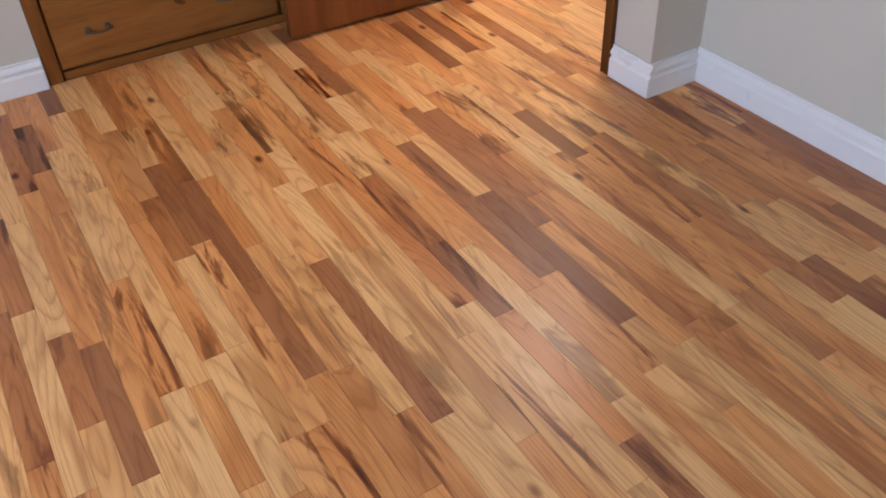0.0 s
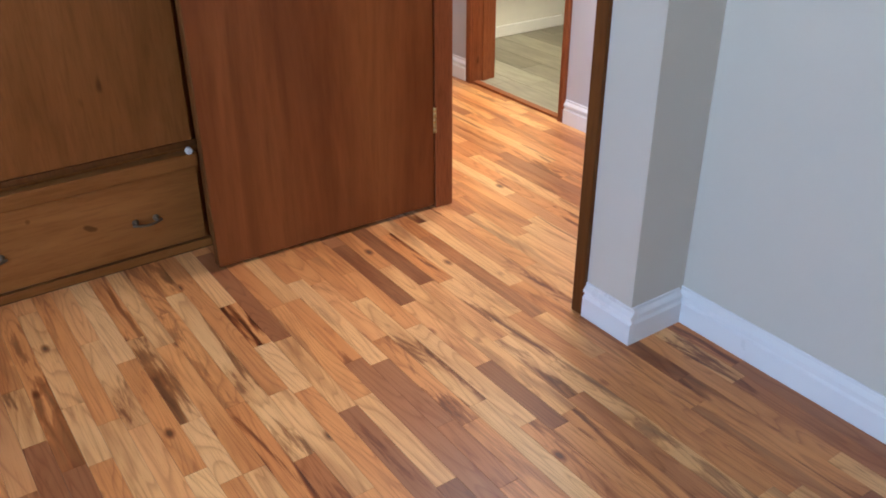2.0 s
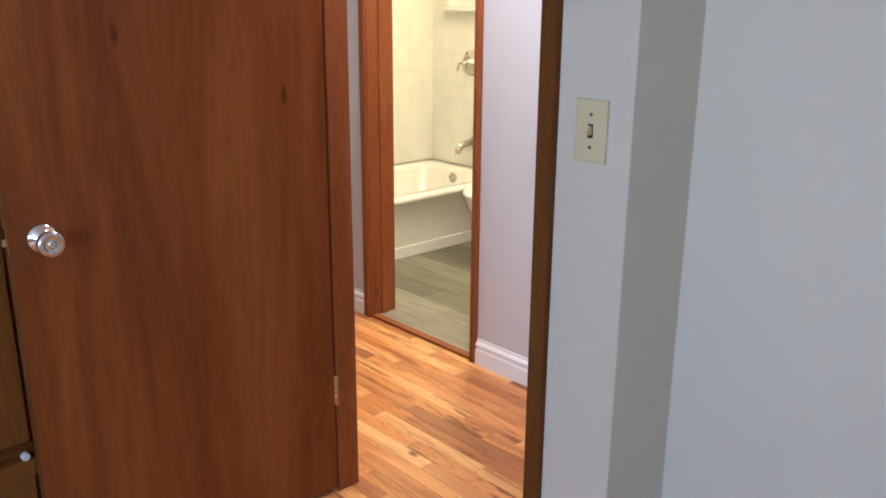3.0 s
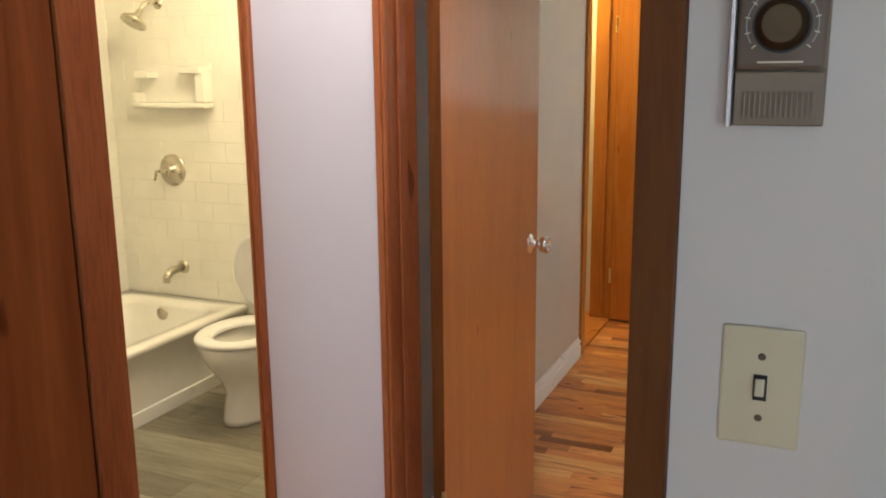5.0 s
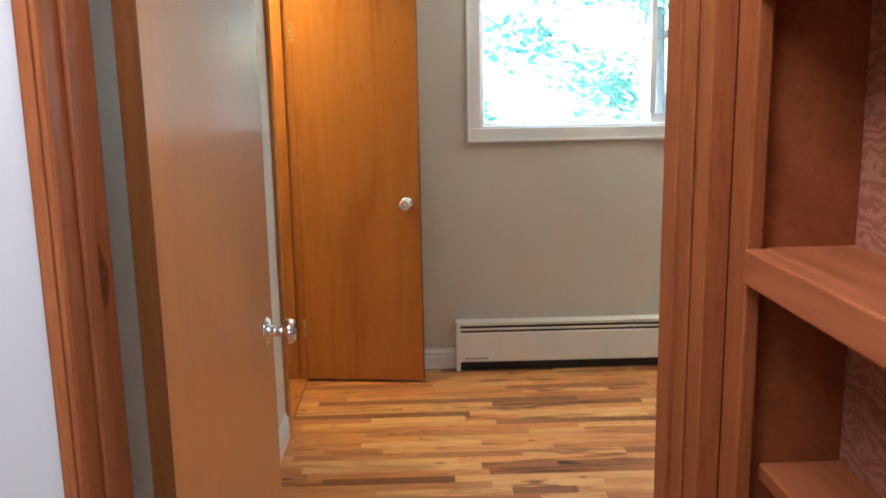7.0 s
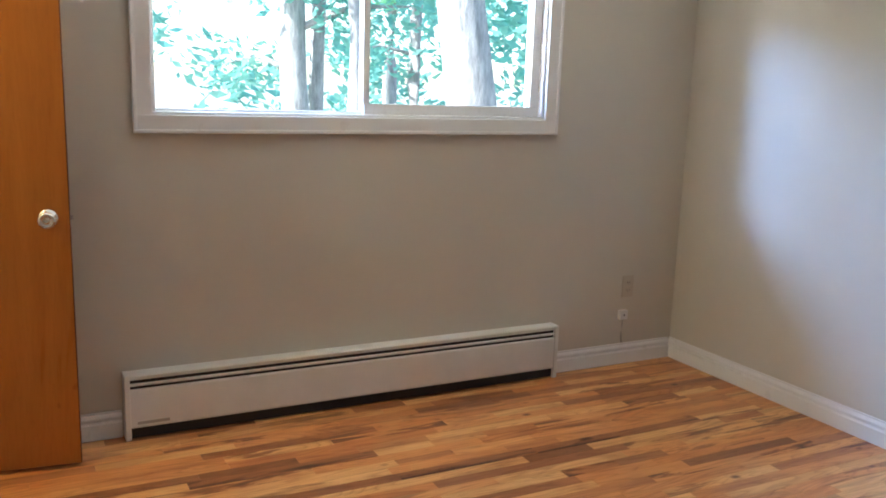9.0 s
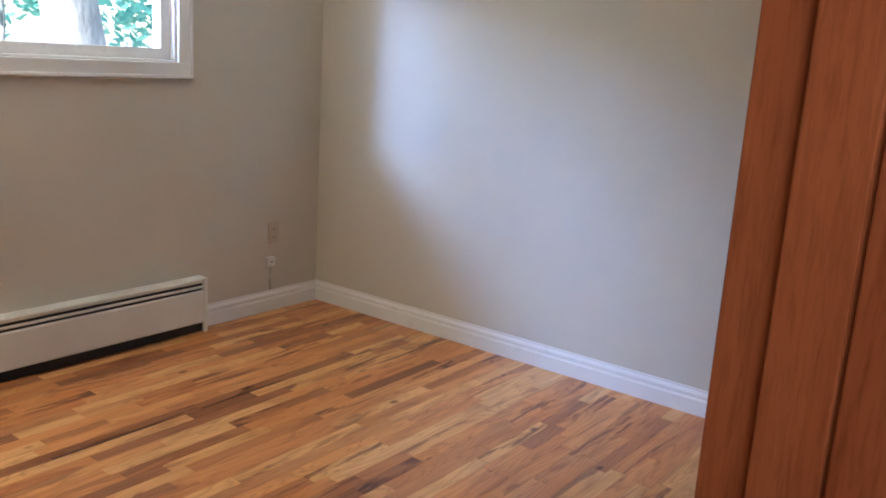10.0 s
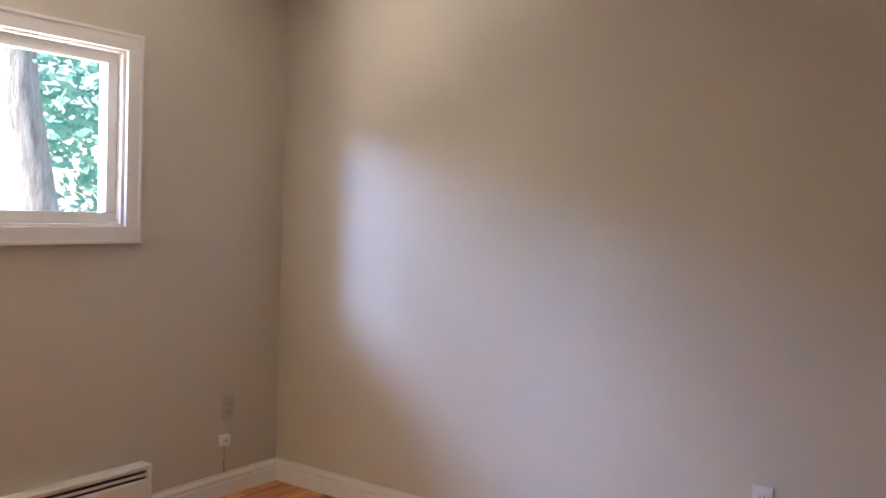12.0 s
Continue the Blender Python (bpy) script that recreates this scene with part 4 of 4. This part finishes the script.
def crown(rng, blobs, leaf, count):
    bm = bmesh.new()
    for (c, r) in blobs:
        for _ in range(count):
            d = Vector((rng.gauss(0, 1), rng.gauss(0, 1), rng.gauss(0, 1))).normalized() * r * rng.random() ** 0.4
            d.z *= 0.65
            p = Vector(c) + d
            q = Euler((rng.uniform(-1, 1), rng.uniform(-1, 1), rng.uniform(0, 6.28)))
            s = leaf * rng.uniform(0.6, 1.3)
            quad = [Vector((-s * 0.45, 0, 0)), Vector((0, -s, 0.1 * s)), Vector((s * 0.45, 0, 0)), Vector((0, s, 0.1 * s))]
            vs = []
            for k in quad:
                k.rotate(q)
                vs.append(bm.verts.new(p + k))
            bm.faces.new(vs)
    return bm


def tree(x, y, r, h, lean, seed, mat, low=2.2, label="tall tree with grey bark and green foliage"):
    rng = random.Random(seed)
    top = empty("tree", (x, y, -0.75))
    bm = bmesh.new()
    pts, rad = [], []
    for k in range(11):
        f = k / 10
        pts.append((x + lean * f * h + 0.04 * rng.uniform(-1, 1), y + 0.05 * rng.uniform(-1, 1), -0.8 + f * h))
        rad.append(r * (1.35 if k == 0 else 1.0 - 0.75 * f))
    tube(bm, pts, rad, 14)
    blobs = []
    for k in range(11):
        f = rng.uniform(low / h, 0.95)
        a = rng.uniform(0, 6.28)
        b = Vector((x + lean * f * h, y, -0.8 + f * h))
        ln = rng.uniform(0.9, 2.1)
        e = b + Vector((math.cos(a) * ln, math.sin(a) * ln, rng.uniform(-0.3, 0.6)))
        tube(bm, [b, (b + e) / 2 + Vector((0, 0, 0.15)), e], [r * 0.28, r * 0.18, r * 0.06], 8)
        blobs += [(e, rng.uniform(0.5, 0.95)), ((b + e) / 2, rng.uniform(0.4, 0.7))]
    child(new("trunk", mesh_of("trunk", bm, BARK)), top)
    child(new("foliage", mesh_of("foliage", crown(rng, blobs, 0.085, 120), mat)), top)
    return tagged(top, label, "tree", "trees outside the window")


tree(4.32, 9.6, 0.29, 10, -0.13, 5, LEAF2, 3.4)
tree(3.55, 13.0, 0.20, 11, -0.08, 8, LEAF2)
tree(3.62, 11.2, 0.10, 9, -0.06, 9, LEAF, 4.0)
tree(3.62, 13.2, 0.12, 10, 0.05, 11, LEAF, 4.0)
tree(5.72, 14.5, 0.12, 11, 0.02, 12, LEAF2)
tree(6.65, 17.5, 0.16, 12, 0.0, 14, LEAF)


def bush(x, y, r, seed, mat):
    rng = random.Random(seed)
    blobs = [(Vector((x + rng.uniform(-r, r), y + rng.uniform(-r, r) * 0.6, -0.6 + rng.uniform(0.1, r))), r * rng.uniform(0.4, 0.7)) for _ in range(11)]
    bm = crown(rng, blobs, 0.07, 110)
    tube(bm, [(x, y, -0.8), (x + 0.05, y, -0.3), (x, y + 0.05, 0.2)], [0.04, 0.03, 0.01], 8)
    return tagged(new("bush", mesh_of("bush", bm, mat)), "leafy green bush on the lawn", "bush", "bushes outside")


for k, (x, y, r) in enumerate([(1.7, 15, 0.9), (3.6, 16, 1.2), (5.6, 12.5, 0.8), (6.6, 17, 1.3), (8.2, 14, 1.0), (-0.2, 18, 0.9)]):
    bush(x, y, r, 40 + k, LEAF if k % 2 else LEAF2)
fw = random.Random(77)
tagged(new("far_woods", mesh_of("far_woods", crown(fw, [(Vector((fw.uniform(-10, 34) if k < 60 else fw.uniform(8.5, 30), fw.uniform(22, 32), fw.uniform(-0.4, 9))), fw.uniform(1.0, 2.0)) for k in range(140)], 0.24, 130), LEAF2)),
       "distant edge of a leafy wood", "woods", kind="stuff")
tagged(solid("roof_eave", [((-3.2, YW + 0.16, 2.44), (4.2, YW + 0.62, 2.54))], TRIM), "white painted roof eave above the window", "eave", kind="structure")
tagged(solid("roof", [((-2.7, -3.1, 2.545), (4.3, YW + 0.6, 2.70))], GROUND), "flat closing roof above the rooms", "roof", kind="structure")

# ---- floors: slabs, then their pieces ----
PITCH = 0.0545
RECTS = [("floor_entry", -0.428, 4.0, -2.5, 1.618), ("floor_hall", -2.3, 0.60, 1.52, Y2 + 0.012), ("floor_bedroom", XW, XR, YB, YW),
         ("floor_hall", -0.23, 0.538, 1.40, 1.54), ("floor_bedroom", -0.24, 0.566, Y2 - 0.01, YB + 0.01)]
slabs = {}
for nm, boxes, lab in (("floor_entry", [((-0.535, -2.62, -0.06), (4.12, YH, -0.012))], "oak strip floor with a satin finish in the entry room"),
                       ("floor_hall", [((-2.42, YH, -0.06), (0.76, Y2 + 0.02, -0.012))], "oak strip floor of the hall"),
                       ("floor_bedroom", [((XW - 0.9, Y2 + 0.02, -0.06), (XR + 0.1, YW + 0.1, -0.012))], "oak strip floor of the bedroom"),
                       ("floor_bath", [((-2.77, Y2 + 0.02, -0.06), (XW - 0.9005, 4.11, -0.008)), ((XW - 0.90, Y2 + 0.02, -0.0115), (XW - 0.13, 4.11, -0.008))], "grey plank floor of the bathroom")):
    slabs[nm] = structure(solid(nm, boxes, SUBFLOOR), lab, "floor")
structure(solid("floor_closet", [((-1.15, 4.28, -0.011), (XW - 0.121, YW, 0.002))], HONEY), "honey wooden closet floor", "floor")


def strip_mesh(mat):
    bm = bmesh.new()
    c = 0.0005
    w = PITCH / 2 - 0.0002
    lo = [bm.verts.new(v) for v in ((0, -w, -0.011), (1, -w, -0.011), (1, w, -0.011), (0, w, -0.011))]
    md = [bm.verts.new(v) for v in ((0, -w, -c), (1, -w, -c), (1, w, -c), (0, w, -c))]
    hi = [bm.verts.new(v) for v in ((c, -w + c, 0), (1 - c, -w + c, 0), (1 - c, w - c, 0), (c, w - c, 0))]
    for a, b in ((lo, md), (md, hi)):
        for k in range(4):
            bm.faces.new((a[k], a[(k + 1) % 4], b[(k + 1) % 4], b[k]))
    bm.faces.new(hi)
    return mesh_of("strip", bm, mat)


STRIPS = [strip_mesh(m) for m in (OAK, OAK_DARK, OAK_PALE)]
MATS = (OAK, OAK_DARK, OAK_PALE)
NEAR = {"floor_entry": lambda x, y: math.hypot(x - 1.15, y - 0.75), "floor_hall": lambda x, y: math.hypot(x - 0.1, y - 1.9), "floor_bedroom": lambda x, y: math.hypot(x - 1.3, y - 3.9)}
rng = random.Random(21)
strips = {k: [] for k in NEAR}
DARK_ROW = (4.87, 1.50, 2.30)
row0, row1 = int(-2.6 / PITCH), int(5.8 / PITCH)
for r in range(row0, row1):
    yc = r * PITCH
    spans = sorted((a, b, nm) for nm, a, b, c, d in RECTS if c - PITCH / 2 < yc < d + PITCH / 2)
    merged = []
    for a, b, nm in spans:
        if merged and a < merged[-1][1] - 1e-6:
            merged[-1] = (merged[-1][0], max(b, merged[-1][1]), merged[-1][2])
        else:
            merged.append((a, b, nm))
    for a, b, nm in merged:
        x = a - rng.uniform(0, 0.6)
        while x < b:
            ln = rng.choice((0.24, 0.3, 0.36, 0.42, 0.5, 0.58, 0.7, 0.85))
            s, e = max(x, a), min(x + ln, b)
            x += ln
            if e - s > 0.004:
                u = rng.random()
                if abs(yc - DARK_ROW[0]) < PITCH * 0.75 and DARK_ROW[1] < (s + e) / 2 < DARK_ROW[2]:
                    u = 0.0     # a run of dark boards stands out in the bedroom
                strips[nm].append((s, e - 0.0005, yc, 1 if u < 0.08 else 2 if u < 0.36 else 0))
for nm, items in strips.items():
    items.sort(key=lambda t: NEAR[nm]((t[0] + t[1]) / 2, t[2]))
    for s, e, yc, k in items[:300]:
        ob = new("strip", STRIPS[k])
        ob.matrix_basis = Matrix.Translation((s, yc, 0)) @ Matrix.Diagonal((e - s, 1, 1, 1))
        ob.parent = slabs[nm]
    rest = items[300:]
    for k in range(3):
        if not [1 for t in rest if t[3] == k]:
            continue
        verts, faces = [], []
        for s, e, yc, kk in rest:
            if kk != k:
                continue
            n0, w, c = len(verts), PITCH / 2 - 0.0002, 0.0005
            for z, d in ((-0.011, 0), (-c, 0), (0, c)):
                verts += [(s + d, yc - w + d, z), (e - d, yc - w + d, z), (e - d, yc + w - d, z), (s + d, yc + w - d, z)]
            for lv in (0, 4):
                for q in range(4):
                    faces.append((n0 + lv + q, n0 + lv + (q + 1) % 4, n0 + lv + 4 + (q + 1) % 4, n0 + lv + 4 + q))
            faces.append((n0 + 8, n0 + 9, n0 + 10, n0 + 11))
        me = bpy.data.meshes.new("strips")
        me.from_pydata(verts, [], faces)
        me.materials.append(MATS[k])
        ob = tagged(new("strips", me), kind="stuff")
        ob.parent = slabs[nm]

# bathroom floor planks
bm = bmesh.new()
put_box(bm, (0.0008, 0.0008, -0.008), (0.9092, 0.1492, 0.006), 0.0008)
PLANK = mesh_of("plank", bm, BATHFLOOR)
prng = random.Random(4)
for r in range(11):
    y = Y2 + 0.031 + r * 0.15
    x = -1.92 - prng.uniform(0, 0.8)
    while x < XW - 0.12:
        s, e = max(x, -1.92), min(x + 0.91, XW - 0.12)
        if e - s > 0.02 and y < 3.95:
            ob = new("plank", PLANK)
            ob.matrix_basis = Matrix.Translation((s, y, 0)) @ Matrix.Diagonal(((e - s) / 0.91, 1, 1, 1))
            ob.parent = slabs["floor_bath"]
        x += 0.91

# tiles round the tub
tiled = structure(solid("tile_backing", [((-2.6385, 3.988, 0.30), (-1.815, 3.9955, 2.2)), ((-2.6395, YB + 0.001, 0.30), (-2.632, 3.9875, 2.2))], GROUT), "pale grout behind white tub wall tiles", "tile wall")
bm = bmesh.new()
put_box(bm, (0, 0, 0), (0.1976, 0.006, 0.0990), 0.0005)
TILEM = mesh_of("tile", bm, TILE)
for r in range(19):
    z = 0.352 + r * 0.0995
    x = -2.632 - (0.0995 if r % 2 else 0)
    while x < -1.817:
        s, e = max(x, -2.631), min(x + 0.197, -1.816)
        if e - s > 0.01:
            ob = new("tile", TILEM)
            ob.matrix_basis = Matrix.Translation((s, YT - 0.0005, z)) @ Matrix.Diagonal(((e - s) / 0.197, 1, 1, 1))
            ob.parent = tiled
        x += 0.199
    y = YB + 0.01 - (0.0995 if r % 2 else 0)
    while y < 3.97:
        s, e = max(y, YB + 0.002), min(y + 0.197, 3.981)
        if e - s > 0.01:
            ob = new("tile", TILEM)
            ob.matrix_basis = Matrix.Translation((-2.626, s, z)) @ Matrix.Rotation(radians(90), 4, 'Z') @ Matrix.Diagonal(((e - s) / 0.197, 1, 1, 1))
            ob.parent = tiled
        y += 0.199
